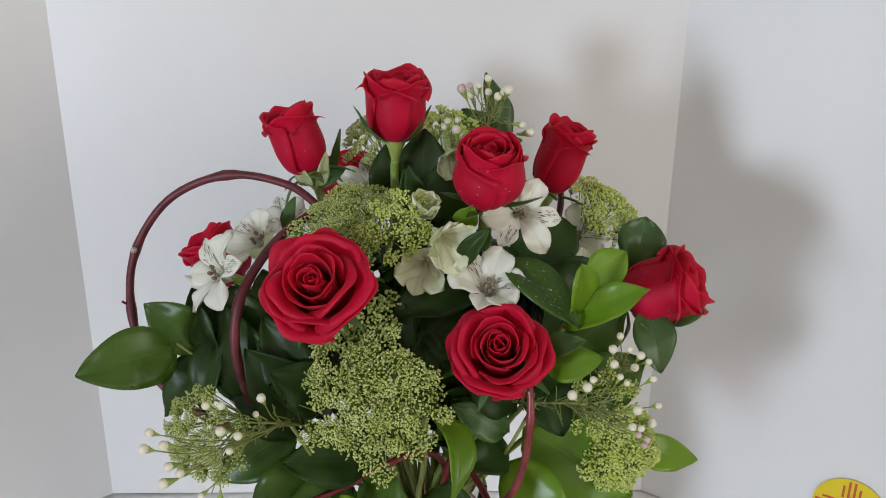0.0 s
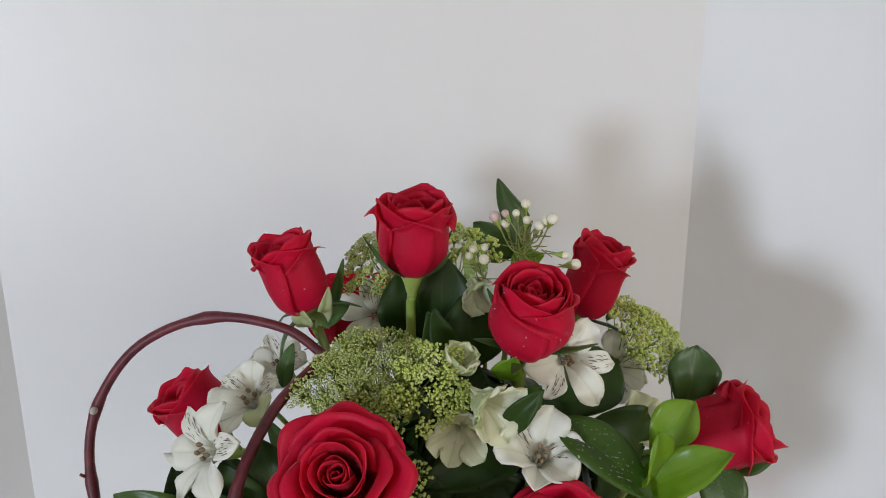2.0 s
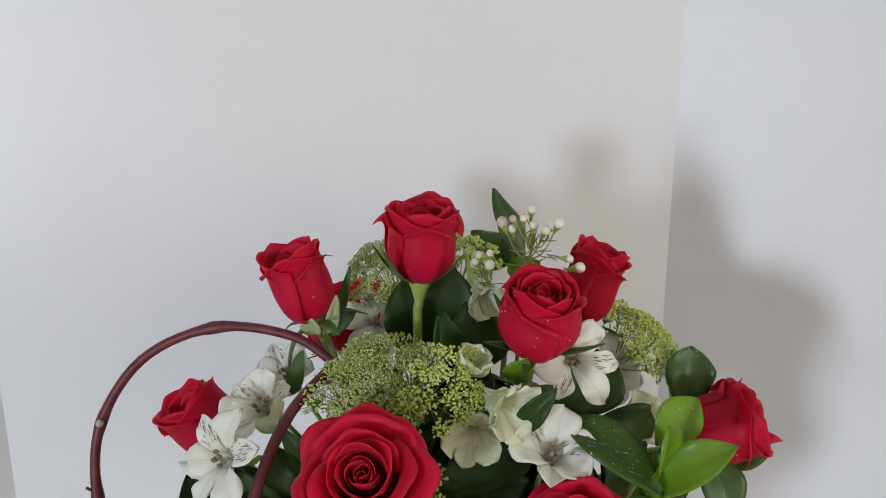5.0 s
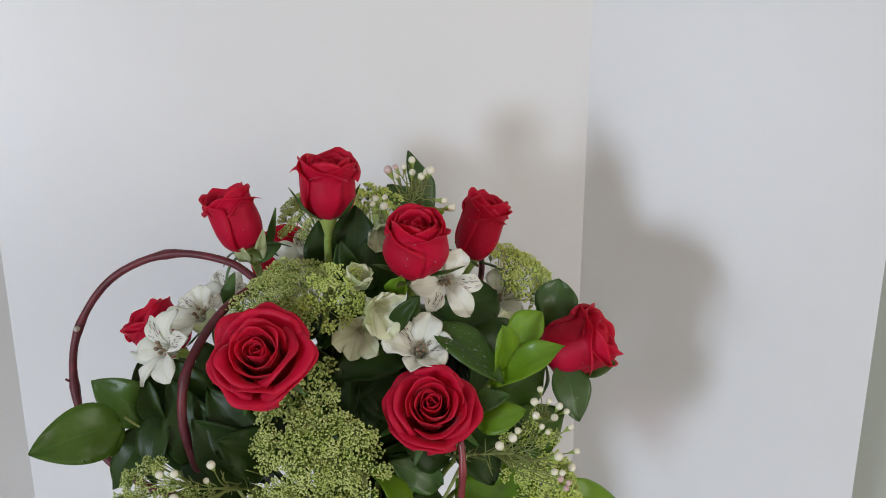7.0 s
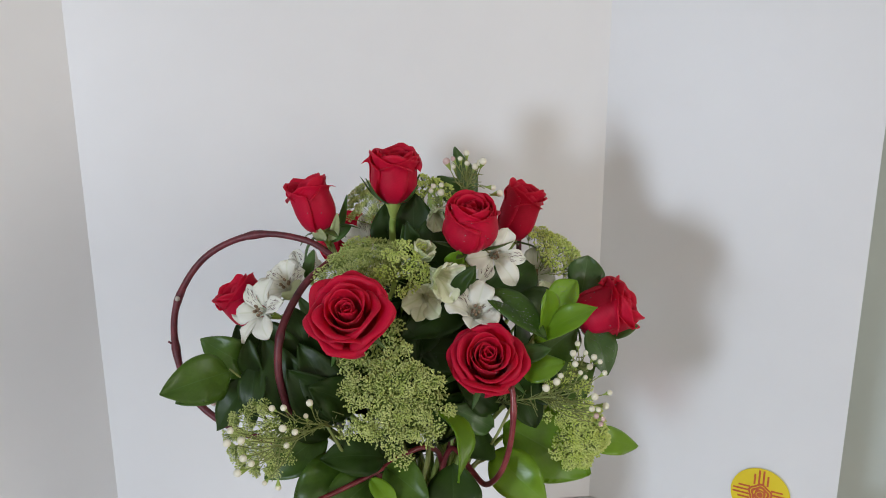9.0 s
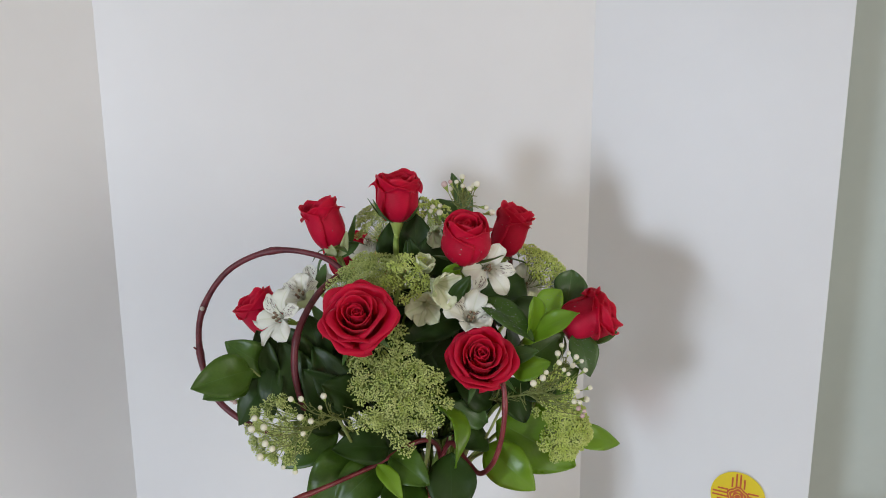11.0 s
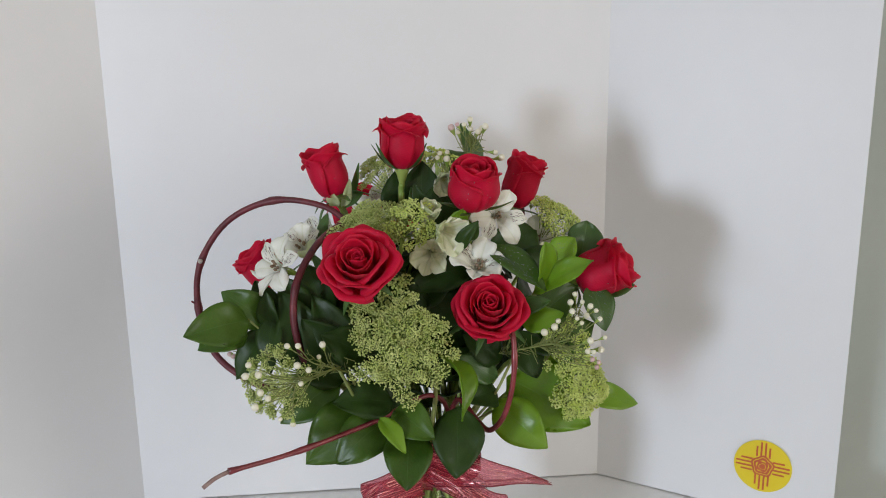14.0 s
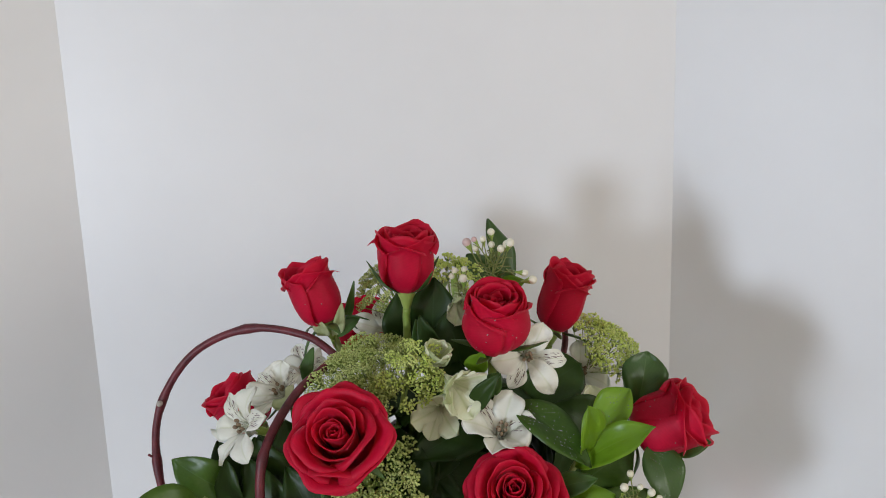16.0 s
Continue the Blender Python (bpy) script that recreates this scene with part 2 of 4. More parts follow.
def part(name, mesh, material, parent=None, label="", smooth=True):
    verts, faces, uvs = mesh
    o = origin[parent] if parent else V3(0, 0, 0)
    me = bpy.data.meshes.new(name)
    me.from_pydata((np.asarray(verts) - o).tolist(), [], faces if isinstance(faces, list) else faces.tolist())
    if uvs is not None:
        layer = me.uv_layers.new(name="UVMap")
        idx = np.empty(len(me.loops), dtype=np.int32)
        me.loops.foreach_get("vertex_index", idx)
        layer.data.foreach_set("uv", np.asarray(uvs)[idx].astype(np.float32).ravel())
    me.materials.append(material)
    me.polygons.foreach_set("use_smooth", [smooth] * len(me.polygons))
    me.update()
    ob = new(name, me)
    if parent:
        ob.parent = parent
        origin[ob] = o
    else:
        origin[ob] = V3(0, 0, 0)
    if label:
        ob["label"] = label
    return ob


def join(*meshes):
    vs, fs, us, n = [], [], [], 0
    for v, f, u in meshes:
        vs.append(np.asarray(v))
        fs += [tuple(i + n for i in q) for q in (f if isinstance(f, list) else f.tolist())]
        us.append(np.zeros((len(v), 2)) if u is None else np.asarray(u))
        n += len(v)
    return np.vstack(vs), fs, np.vstack(us)


def sheet(P, thick):
    """A closed thin shell over a grid of points P[v][u]."""
    nv, nu = P.shape[:2]
    du = np.gradient(P, axis=1)
    dv = np.gradient(P, axis=0)
    n = np.cross(du, dv)
    n /= np.linalg.norm(n, axis=2, keepdims=True) + 1e-12
    t = np.full((nv, nu, 1), thick / 2)
    t[0], t[-1], t[:, 0], t[:, -1] = thick / 5, thick / 5, thick / 5, thick / 5
    A, B = P + n * t, P - n * t
    verts = np.vstack([A.reshape(-1, 3), B.reshape(-1, 3)])
    uu, vv = np.meshgrid(np.linspace(0, 1, nu), np.linspace(0, 1, nv))
    uvs = np.stack([uu.ravel(), vv.ravel()], 1)
    N = nv * nu
    i = np.arange(N).reshape(nv, nu)
    a, b, c, d = i[:-1, :-1].ravel(), i[:-1, 1:].ravel(), i[1:, 1:].ravel(), i[1:, :-1].ravel()
    top = np.stack([a, b, c, d], 1)
    bot = np.stack([d, c, b, a], 1) + N
    ring = np.concatenate([i[0, :], i[1:, -1], i[-1, -2::-1], i[-2:0:-1, 0]])
    nxt = np.roll(ring, -1)
    rim = np.stack([nxt, ring, ring + N, nxt + N], 1)
    return verts, np.vstack([top, bot, rim]), np.vstack([uvs, uvs])


def spline(points, n):
    """Catmull-Rom through the points."""
    p = np.array(points, dtype=float)
    if len(p) == 2:
        return np.linspace(p[0], p[1], n)
    p = np.vstack([2 * p[0] - p[1], p, 2 * p[-1] - p[-2]])
    out = []
    for s in np.linspace(0, len(p) - 3 - 1e-9, n):
        k = int(s)
        f = s - k
        a, b, c, d = p[k:k + 4]
        out.append(0.5 * (2 * b + (c - a) * f + (2 * a - 5 * b + 4 * c - d) * f * f + (3 * b - a - 3 * c + d) * f ** 3))
    return np.array(out)


def tube(points, radius, n=16, sides=8, taper=1.0, knots=()):
    """A round stem along a smooth line, with swellings (place along it, extra radius)."""
    c = spline(points, n)
    t = np.gradient(c, axis=0)
    t /= np.linalg.norm(t, axis=1, keepdims=True) + 1e-12
    side = np.cross(t[0], V3(0.31, 0.2, 0.93))
    rings, uvs = [], []
    along = np.linspace(0, 1, n)
    for k in range(n):
        side = unit(side - t[k] * np.dot(side, t[k]))
        up = np.cross(t[k], side)
        r = radius * (1 + (taper - 1) * along[k])
        for where, more in knots:
            r += more * math.exp(-((along[k] - where) * n / 1.1) ** 2)
        a = np.linspace(0, 2 * math.pi, sides, endpoint=False)
        rings.append(c[k] + r * (np.cos(a)[:, None] * side + np.sin(a)[:, None] * up))
        uvs += [(j / sides, along[k]) for j in range(sides)]
    verts = np.vstack(rings)
    faces = []
    for k in range(n - 1):
        for j in range(sides):
            q = (j + 1) % sides
            faces.append((k * sides + j, k * sides + q, (k + 1) * sides + q, (k + 1) * sides + j))
    faces += [tuple(range(sides - 1, -1, -1)), tuple((n - 1) * sides + j for j in range(sides))]
    return verts, faces, np.array(uvs)


def lathe(profile, centre, sides=32):
    """A turned body from (radius, height) pairs."""
    verts, faces = [], []
    n = len(profile)
    for r, z in profile:
        for j in range(sides):
            a = 2 * math.pi * j / sides
            verts.append((centre[0] + r * math.cos(a), centre[1] + r * math.sin(a), centre[2] + z))
    for k in range(n - 1):
        for j in range(sides):
            q = (j + 1) % sides
            faces.append((k * sides + j, k * sides + q, (k + 1) * sides + q, (k + 1) * sides + j))
    return np.array(verts), faces, None


def basis(axis, spin=0.0):
    z = unit(axis)
    x = unit(np.cross(V3(0, 1, 0.01) if abs(z[1]) < 0.95 else V3(1, 0, 0), z))
    y = np.cross(z, x)
    c, s = math.cos(spin), math.sin(spin)
    return np.stack([c * x + s * y, -s * x + c * y, z])


def blob(centre, r, axis=(0, 0, 1), tall=1.0, sides=10, rings=6, flat=0.0):
    """A rounded bud, longer along its axis by tall."""
    prof = []
    for k in range(rings + 1):
        a = math.pi * k / rings
        prof.append((max(r * math.sin(a) * (1 - flat * math.cos(a)), 1e-5), -r * tall * math.cos(a)))
    v, f, u = lathe(prof, (0, 0, 0), sides)
    return v @ basis(axis) + V3(*centre), f, u


ICO_V = np.array([(x, y, 0) for x in (-1, 1) for y in (-1.618, 1.618)] + [(0, x, y) for x in (-1, 1) for y in (-1.618, 1.618)] + [(y, 0, x) for x in (-1, 1) for y in (-1.618, 1.618)]) / 1.902
ICO_F = [(a, b, c) for a in range(12) for b in range(a + 1, 12) for c in range(b + 1, 12)
         if max(np.linalg.norm(ICO_V[a] - ICO_V[b]), np.linalg.norm(ICO_V[b] - ICO_V[c]), np.linalg.norm(ICO_V[a] - ICO_V[c])) < 1.1]
ICO_F = np.array([f if np.dot(np.cross(ICO_V[f[1]] - ICO_V[f[0]], ICO_V[f[2]] - ICO_V[f[0]]), ICO_V[f[0]]) > 0 else (f[0], f[2], f[1]) for f in ICO_F])


def grains(centres, sizes):
    """Many small rounded grains as one mesh."""
    c = np.asarray(centres)
    v = c[:, None, :] + ICO_V[None] * np.asarray(sizes)[:, None, None] * np.random.uniform(0.75, 1.25, (len(c), 12, 1))
    f = ICO_F[None] + (np.arange(len(c)) * 12)[:, None, None]
    return v.reshape(-1, 3), f.reshape(-1, 3), None


def hairs(A, B, r):
    """Many thin three-sided stalks from A to B as one mesh."""
    A, B = np.asarray(A), np.asarray(B)
    d = B - A
    d /= np.linalg.norm(d, axis=1, keepdims=True) + 1e-12
    s = np.cross(d, V3(0.3, 0.5, 0.81))
    s /= np.linalg.norm(s, axis=1, keepdims=True) + 1e-12
    u = np.cross(d, s)
    ring = [s * math.cos(a) + u * math.sin(a) for a in (0, 2.094, 4.189)]
    v = np.stack([A + k * r for k in ring] + [B + k * r * 0.7 for k in ring], 1)
    f = np.array([(0, 1, 4, 3), (1, 2, 5, 4), (2, 0, 3, 5)])[None] + (np.arange(len(A)) * 6)[:, None, None]
    return v.reshape(-1, 3), f.reshape(-1, 4), None


# ---- the setting: table, three-fold board, room ----
def box(x0, x1, y0, y1, z0, z1):
    v = np.array([(x, y, z) for z in (z0, z1) for y in (y0, y1) for x in (x0, x1)], dtype=float)
    return v, [(0, 2, 3, 1), (4, 5, 7, 6), (0, 1, 5, 4), (2, 6, 7, 3), (0, 4, 6, 2), (1, 3, 7, 5)], None


FLOOR = -0.75
tagged(part("floor", box(-2.1, 2.6, -3.2, 1.02, FLOOR - 0.1, FLOOR), wood_floor, smooth=False), "brown wooden room floor under the table", "floor", kind="structure")
# Ceiling and the east, south, west walls are unseen additions that bounce light.
tagged(part("ceiling", box(-2.1, 2.6, -3.2, 1.02, 1.75, 1.85), ceiling_paint, smooth=False), "unseen plain off-white ceiling assumed over the room", "ceiling", kind="structure")
tagged(part("wall_north", box(-2.1, 2.6, 0.845, 1.02, FLOOR, 1.75), wall_paint, smooth=False), "pale grey-green painted wall behind the board", "wall", kind="structure")
# Unseen wall; its opening is made only for the added rear fill lamp.
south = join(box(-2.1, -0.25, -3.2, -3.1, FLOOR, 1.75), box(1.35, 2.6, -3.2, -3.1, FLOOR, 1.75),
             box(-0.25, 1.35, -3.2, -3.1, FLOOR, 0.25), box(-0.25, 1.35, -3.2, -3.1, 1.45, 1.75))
tagged(part("wall_south", south, room_paint, smooth=False), "unseen assumed wall in warm paint with an added opening for fill light", "wall", kind="structure")
east = join(box(2.5, 2.6, -3.1, -1.85, FLOOR, 1.75), box(2.5, 2.6, -0.55, 0.845, FLOOR, 1.75),
            box(2.5, 2.6, -1.85, -0.55, 1.45, 1.75), box(2.5, 2.6, -1.85, -0.55, FLOOR, -0.1))
tagged(part("wall_east", east, room_paint, smooth=False), "unseen assumed wall in warm paint with a tall glazed opening", "wall", kind="structure")
west = join(box(-2.1, -2.0, -3.1, -2.60, FLOOR, 1.75), box(-2.1, -2.0, -1.60, 0.845, FLOOR, 1.75),
            box(-2.1, -2.0, -2.60, -1.60, FLOOR, 0.0), box(-2.1, -2.0, -2.60, -1.60, 0.95, 1.75))
tagged(part("wall_west", west, room_paint, smooth=False), "unseen assumed wall in warm paint with a window opening", "wall", kind="structure")

table = thing("table", (0, 0.4, FLOOR), "brown wooden table under a white sheet", "table")
part("tabletop", box(-0.85, 0.488, -0.05, 0.842, -0.045, -0.006), table_wood, table, smooth=False)
for lx in (-0.8, 0.43):
    for ly in (0.0, 0.80):
        part("leg", box(lx - 0.03, lx + 0.03, ly - 0.03, ly + 0.03, FLOOR, -0.045), table_wood, table, smooth=False)


def rippled_sheet():
    nx, ny = 60, 44
    xs, ys = np.linspace(-0.82, 0.484, nx), np.linspace(-0.03, 0.840, ny)
    P = np.zeros((ny, nx, 3))
    for j, y in enumerate(ys):
        for i, x in enumerate(xs):
            edge = max(0.0, (x - 0.35) / 0.13)
            P[j, i] = (x, y, -0.0022 + 0.0016 * noise.noise(Vector((x * 7, y * 7, 0))) + edge * 0.010 * abs(noise.noise(Vector((x * 16, y * 12, 3)))))
    return sheet(P, 0.002)


tagged(part("table_sheet", rippled_sheet(), paper_white), "plain white sheet, slightly rumpled, laid over the table", "sheet")

board = thing("display_board", (-0.07, 0.81, 0.0), "white three-fold foam display board standing open on the sheet", "display board")


def panel(b0, b1, t0, t1, thick=0.005):
    """An upright panel, its face from foot b0-b1 to top t0-t1, its thickness away from the flowers."""
    b0, b1, t0, t1 = (V3(*p) for p in (b0, b1, t0, t1))
    n = unit(np.cross(b1 - b0, t0 - b0))
    nu, nv = 14, 22
    P = np.array([np.linspace(b0 + (t0 - b0) * f, b1 + (t1 - b1) * f, nu) for f in np.linspace(0, 1, nv)])
    i = np.arange(nu * nv).reshape(nv, nu)
    q = np.stack([i[:-1, :-1].ravel(), i[:-1, 1:].ravel(), i[1:, 1:].ravel(), i[1:, :-1].ravel()], 1)
    ring = np.concatenate([i[0, :], i[1:, -1], i[-1, -2::-1], i[-2:0:-1, 0]])
    N = nu * nv
    face, back = P.reshape(-1, 3), P.reshape(-1, 3) - n * thick
    verts = np.vstack([face, back, face[ring], back[ring]])
    k = np.arange(len(ring))
    m = np.roll(k, -1)
    L = len(ring)
    rim = np.stack([m + 2 * N, k + 2 * N, k + 2 * N + L, m + 2 * N + L], 1)
    return verts, np.vstack([q, q[:, ::-1] + N, rim]), None


TOPZ = 0.914
FL0, FL1 = (-0.3725, 0.797, 0.001), (-0.385, 0.830, TOPZ)
FR0, FR1 = (0.2330, 0.816, 0.001), (0.2305, 0.826, TOPZ)
LE0, LE1 = (-0.594, 0.590, 0.001), (-0.606, 0.624, TOPZ)
RE0, RE1 = (0.4770, 0.650, 0.001), (0.4870, 0.676, TOPZ)
part("centre_panel", panel(FL0, FR0, FL1, FR1), board_white, board)
part("side_panel", panel(LE0, FL0, LE1, FL1), board_white, board)
part("side_panel", panel(FR0, RE0, FR1, RE1), board_white, board)


# ---- vase ----
VX, VY = -0.010, 0.505
NECK = 0.205
glass_vase = thing("glass_vase", (VX, VY, 0.0), "clear bulbous glass vase holding the bouquet on the white sheet", "vase")
outer = [(0.001, 0.0), (0.042, 0.0), (0.046, 0.004), (0.052, 0.03), (0.058, 0.07), (0.060, 0.10), (0.058, 0.13), (0.050, 0.16), (0.040, 0.185), (0.037, 0.20), (0.040, 0.215), (0.044, 0.222)]
inner = [(r - 0.003 if r > 0.01 else r, max(z, 0.008)) for r, z in outer]
part("body", lathe(outer + inner[::-1], (VX, VY, 0.0006), 48), vase_glass, glass_vase)
part("water", lathe([(0.001, 0.0095), (0.0385, 0.0095), (0.0425, 0.012), (0.0484, 0.03), (0.0544, 0.07), (0.0564, 0.10), (0.0546, 0.128), (0.0500, 0.148), (0.001, 0.148)], (VX, VY, 0.0006), 48), still_water, glass_vase, "clear water to two thirds of its height").visible_shadow = False


def to_vase(k, start, away):
    """The lower line of a cut stem: from start, through the neck, down to the far side of the vase."""
    rnd = random.Random(k * 7 + 3)
    a = math.atan2(start[1] - VY, start[0] - VX) + rnd.uniform(-0.7, 0.7)
    r = rnd.uniform(0.004, 0.030)
    neck = V3(VX + r * math.cos(a), VY + r * math.sin(a), NECK + rnd.uniform(-0.004, 0.004))
    rb = rnd.uniform(0.026, 0.048)
    foot = V3(VX - rb * math.cos(a), VY - rb * math.sin(a), rnd.uniform(0.014, 0.035))
    s, away = V3(*start), unit(away)
    away = unit(V3(away[0], away[1], min(away[2], -0.25)))
    d = np.linalg.norm(s - neck)
    mid = s + away * d * 0.45
    mid = 0.6 * mid + 0.4 * (0.45 * s + 0.55 * neck)
    low = V3(VX - rb * 0.85 * math.cos(a), VY - rb * 0.85 * math.sin(a), 0.115)
    return [s, mid, neck, low, foot]


count = iter(range(1, 5000))


# ---- roses ----
# per ring of petals: how many, top radius, waist radius, height, lip, half width; closed bud and open flower
CLOSED = [(6, 0.30, 0.40, 0.84, 0.00, 1.7), (3, 0.50, 0.58, 0.88, 0.03, 1.40), (3, 0.66, 0.74, 0.93, 0.05, 1.40), (3, 0.79, 0.86, 0.97, 0.08, 1.40), (3, 0.88, 0.94, 0.99, 0.15, 1.60), (3, 0.95, 1.00, 0.96, 0.26, 1.70)]
OPEN = [(9, 0.29, 0.27, 0.92, 0.01, 1.6), (3, 0.40, 0.37, 0.95, 0.05, 1.45), (3, 0.55, 0.48, 0.95, 0.11, 1.35), (3, 0.73, 0.61, 0.88, 0.18, 1.30), (4, 0.90, 0.72, 0.75, 0.22, 1.20), (4, 1.06, 0.82, 0.58, 0.18, 1.20)]


def petal_grid(rnd, f, phi, ring, R, H, M, at, opened):
    nu, nv = 21, 16
    u, v = np.meshgrid(np.linspace(-1, 1, nu), np.linspace(0, 1, nv))
    rt, rm, h, lip, w = ring
    jit = rnd.uniform(0.93, 1.07) + opened * f * rnd.uniform(-0.08, 0.10)
    rb, rt, rm, h, lip = R * 0.14, R * rt * jit, R * rm * jit, H * h * rnd.uniform(0.95, 1.03), R * lip * rnd.uniform(0.6, 1.4)
    bowl = np.clip(v / 0.45, 0, 1)
    rise = np.clip((v - 0.45) / 0.55, 0, 1)
    rise = rise * rise * (3 - 2 * rise)
    r = rb + (rm - rb) * np.sqrt(1 - (1 - bowl) ** 2) + (rt - rm) * rise
    side = np.clip(np.abs(u) - 0.3, 0, 1) / 0.7
    roll = np.clip((v - 0.70) / 0.30, 0, 1) ** 2
    drop = 0.12 + 0.10 * opened * min(f * 1.6, 1)
    edge = 1 - drop * np.abs(u) ** 2.4 + (0.05 + 0.05 * opened) * np.exp(-(u / 0.25) ** 2) * f
    tuck = rnd.uniform(0.4, 1.6)
    peak = rnd.uniform(-0.35, 0.35)
    edge = edge + (0.035 * (1 - opened) + 0.02) * f ** 3 * np.exp(-np.abs(u - peak) / 0.22) + 0.005 * f * np.sin(u * 15 + phi * 9)
    r = r + lip * roll * (0.7 + 0.55 * side * (1 - 1.5 * opened)) + R * (0.055 - 0.015 * opened * f) * tuck * u * (0.5 + f)
    r = r + R * 0.03 * np.sin(u * rnd.uniform(2, 4) + rnd.uniform(0, 6)) * v ** 2
    z = h * v * edge - lip * 0.9 * np.clip((v - 0.80) / 0.20, 0, 1) ** 2 * (0.6 + 1.0 * side)
    z = z + H * 0.014 * np.sin(u * rnd.uniform(4, 8) + rnd.uniform(0, 6)) * v ** 3
    crimp = opened * f * f
    r = r + R * crimp * v ** 3 * (0.13 * np.exp(-((u - 0.5 * math.sin(phi * 5)) / 0.28) ** 2) + 0.050 * np.sin(u * 6.5 + phi * 7) + 0.020 * np.sin(u * 13 + phi * 3))
    z = z + H * crimp * v ** 3 * (0.055 * np.sin(u * 5.0 + phi * 11) + 0.022 * np.sin(u * 12 + phi * 4))
    a = phi + u * w * (0.75 + 0.25 * np.sin(np.clip(v, 0, 0.8) * math.pi / 1.6))
    L = np.stack([r * np.cos(a), r * np.sin(a), z], 2)
    return L @ M + at


def rose(foot, axis, R, H, opened, label, spin=0.0, drops=0, droops=0.5, seed=1, stem_away=None, belly=0.0):
    """A rose head with its petals, sepals, hip and cut stem. foot: where the petals leave the hip."""
    foot = V3(*foot)
    t = thing("rose", foot, label, "rose", "red roses in the bouquet")
    rnd = random.Random(seed)
    M = basis(axis, spin)
    ax = unit(axis)
    wet = []
    for k, (shut, wide) in enumerate(zip(CLOSED, OPEN)):
        ring = [p * (1 - opened) + q * opened for p, q in zip(shut[1:], wide[1:])]
        ring[0] *= 1 - belly
        n = shut[0] if opened < 0.7 else wide[0]
        for i in range(n):
            if k == 0:
                s = (i + 0.5) / n
                one = (ring[0] * (0.12 + 0.88 * s), ring[1] * (0.2 + 0.8 * s), ring[2] * (0.90 + 0.10 * s), 0.0, 1.9 - 0.4 * s)
                g = petal_grid(rnd, 0.3 * s, i * 2.39996, one, R, H, M, foot, opened)
            else:
                phi = i * 2 * math.pi / n + k * 1.05 + rnd.uniform(-0.3, 0.3)
                g = petal_grid(rnd, 0.25 + 0.75 * k / 5, phi, ring, R, H, M, foot, opened)
            part("petal", sheet(g, 0.0006), rose_red, t)
            if k > 2:
                wet.append(g)
    if drops:
        pts = []
        for _ in range(drops):
            g = rnd.choice(wet)
            i, j, q = rnd.randrange(4, 14), rnd.randrange(1, 19), rnd.random()
            p = g[i, j] * (1 - q) + g[i, j + 1] * q
            nn = unit(np.cross(g[i, j + 1] - g[i, j - 1], g[i + 1, j] - g[i - 1, j]))
            away_from_heart = unit(p - foot - ax * np.dot(p - foot, ax))
            pts.append(p + nn * (0.0005 if np.dot(nn, away_from_heart) > 0 else -0.0005))
        tagged(part("water_drops", grains(pts, [rnd.uniform(0.0002, 0.0006) for _ in pts]), drop_water, t, "fine clear water drops"), kind="stuff")
    hip = [(0.0025, -0.014), (0.0036, -0.011), (0.0050, -0.006), (0.0068, -0.002), (R * 0.36, 0.003), (R * 0.30, 0.006)]
    v, fc, _ = lathe(hip, (0, 0, 0), 14)
    part("hip", (v @ M + foot, fc, None), stem_green, t, "green hip under the petals")
    for k in range(5):
        a = k * 1.2566 + rnd.uniform(-0.2, 0.2)
        out = math.cos(a) * M[0] + math.sin(a) * M[1]
        dr = droops * rnd.uniform(0.6, 1.4)
        ln = rnd.uniform(0.028, 0.040)
        p0 = foot + out * R * 0.38
        p1 = p0 + out * ln * 0.40 + ax * ln * (0.28 - 0.45 * dr)
        p2 = p1 + out * ln * 0.35 + ax * ln * (0.42 - 0.9 * dr)
        part("sepal", blade([p0, p1, p2], np.cross(out, ax), 0.0062, 0.15, 6, 12, 0.0, 0.3), leaf_grey, t)
    neck = foot - ax * 0.014
    line = to_vase(next(count), neck - ax * 0.02, -ax if stem_away is None else stem_away)
    part("stem", tube([neck, *line], 0.0030, 26, 8), stem_green, t)
    return t


# ---- leaves ----
def blade(line, across, width, fold=0.2, nu=8, nv=14, wavy=0.0, round_at=0.42, seed=0):
    """A pointed leaf along a line; across: the way of its width; fold: how far its halves lift."""
    c = spline(line, nv)
    t = np.gradient(c, axis=0)
    t /= np.linalg.norm(t, axis=1, keepdims=True) + 1e-12
    across = unit(across)
    P = np.zeros((nv, nu, 3))
    e = math.log(0.5) / math.log(round_at)
    for k in range(nv):
        s = k / (nv - 1)
        half = width / 2 * max(math.sin(math.pi * min(max(s, 0.0), 1.0) ** e), 0.0) ** 0.85 + 0.0004
        ac = unit(across - t[k] * np.dot(across, t[k]))
        n = np.cross(t[k], ac)
        for j in range(nu):
            u = -1 + 2 * j / (nu - 1)
            lift = fold * half * abs(u) + wavy * width * noise.noise(Vector((u * 1.5 + seed * 3.1, s * 4, seed * 1.7))) * abs(u)
            P[k, j] = c[k] + ac * half * u + n * lift
    return sheet(P, 0.0007)


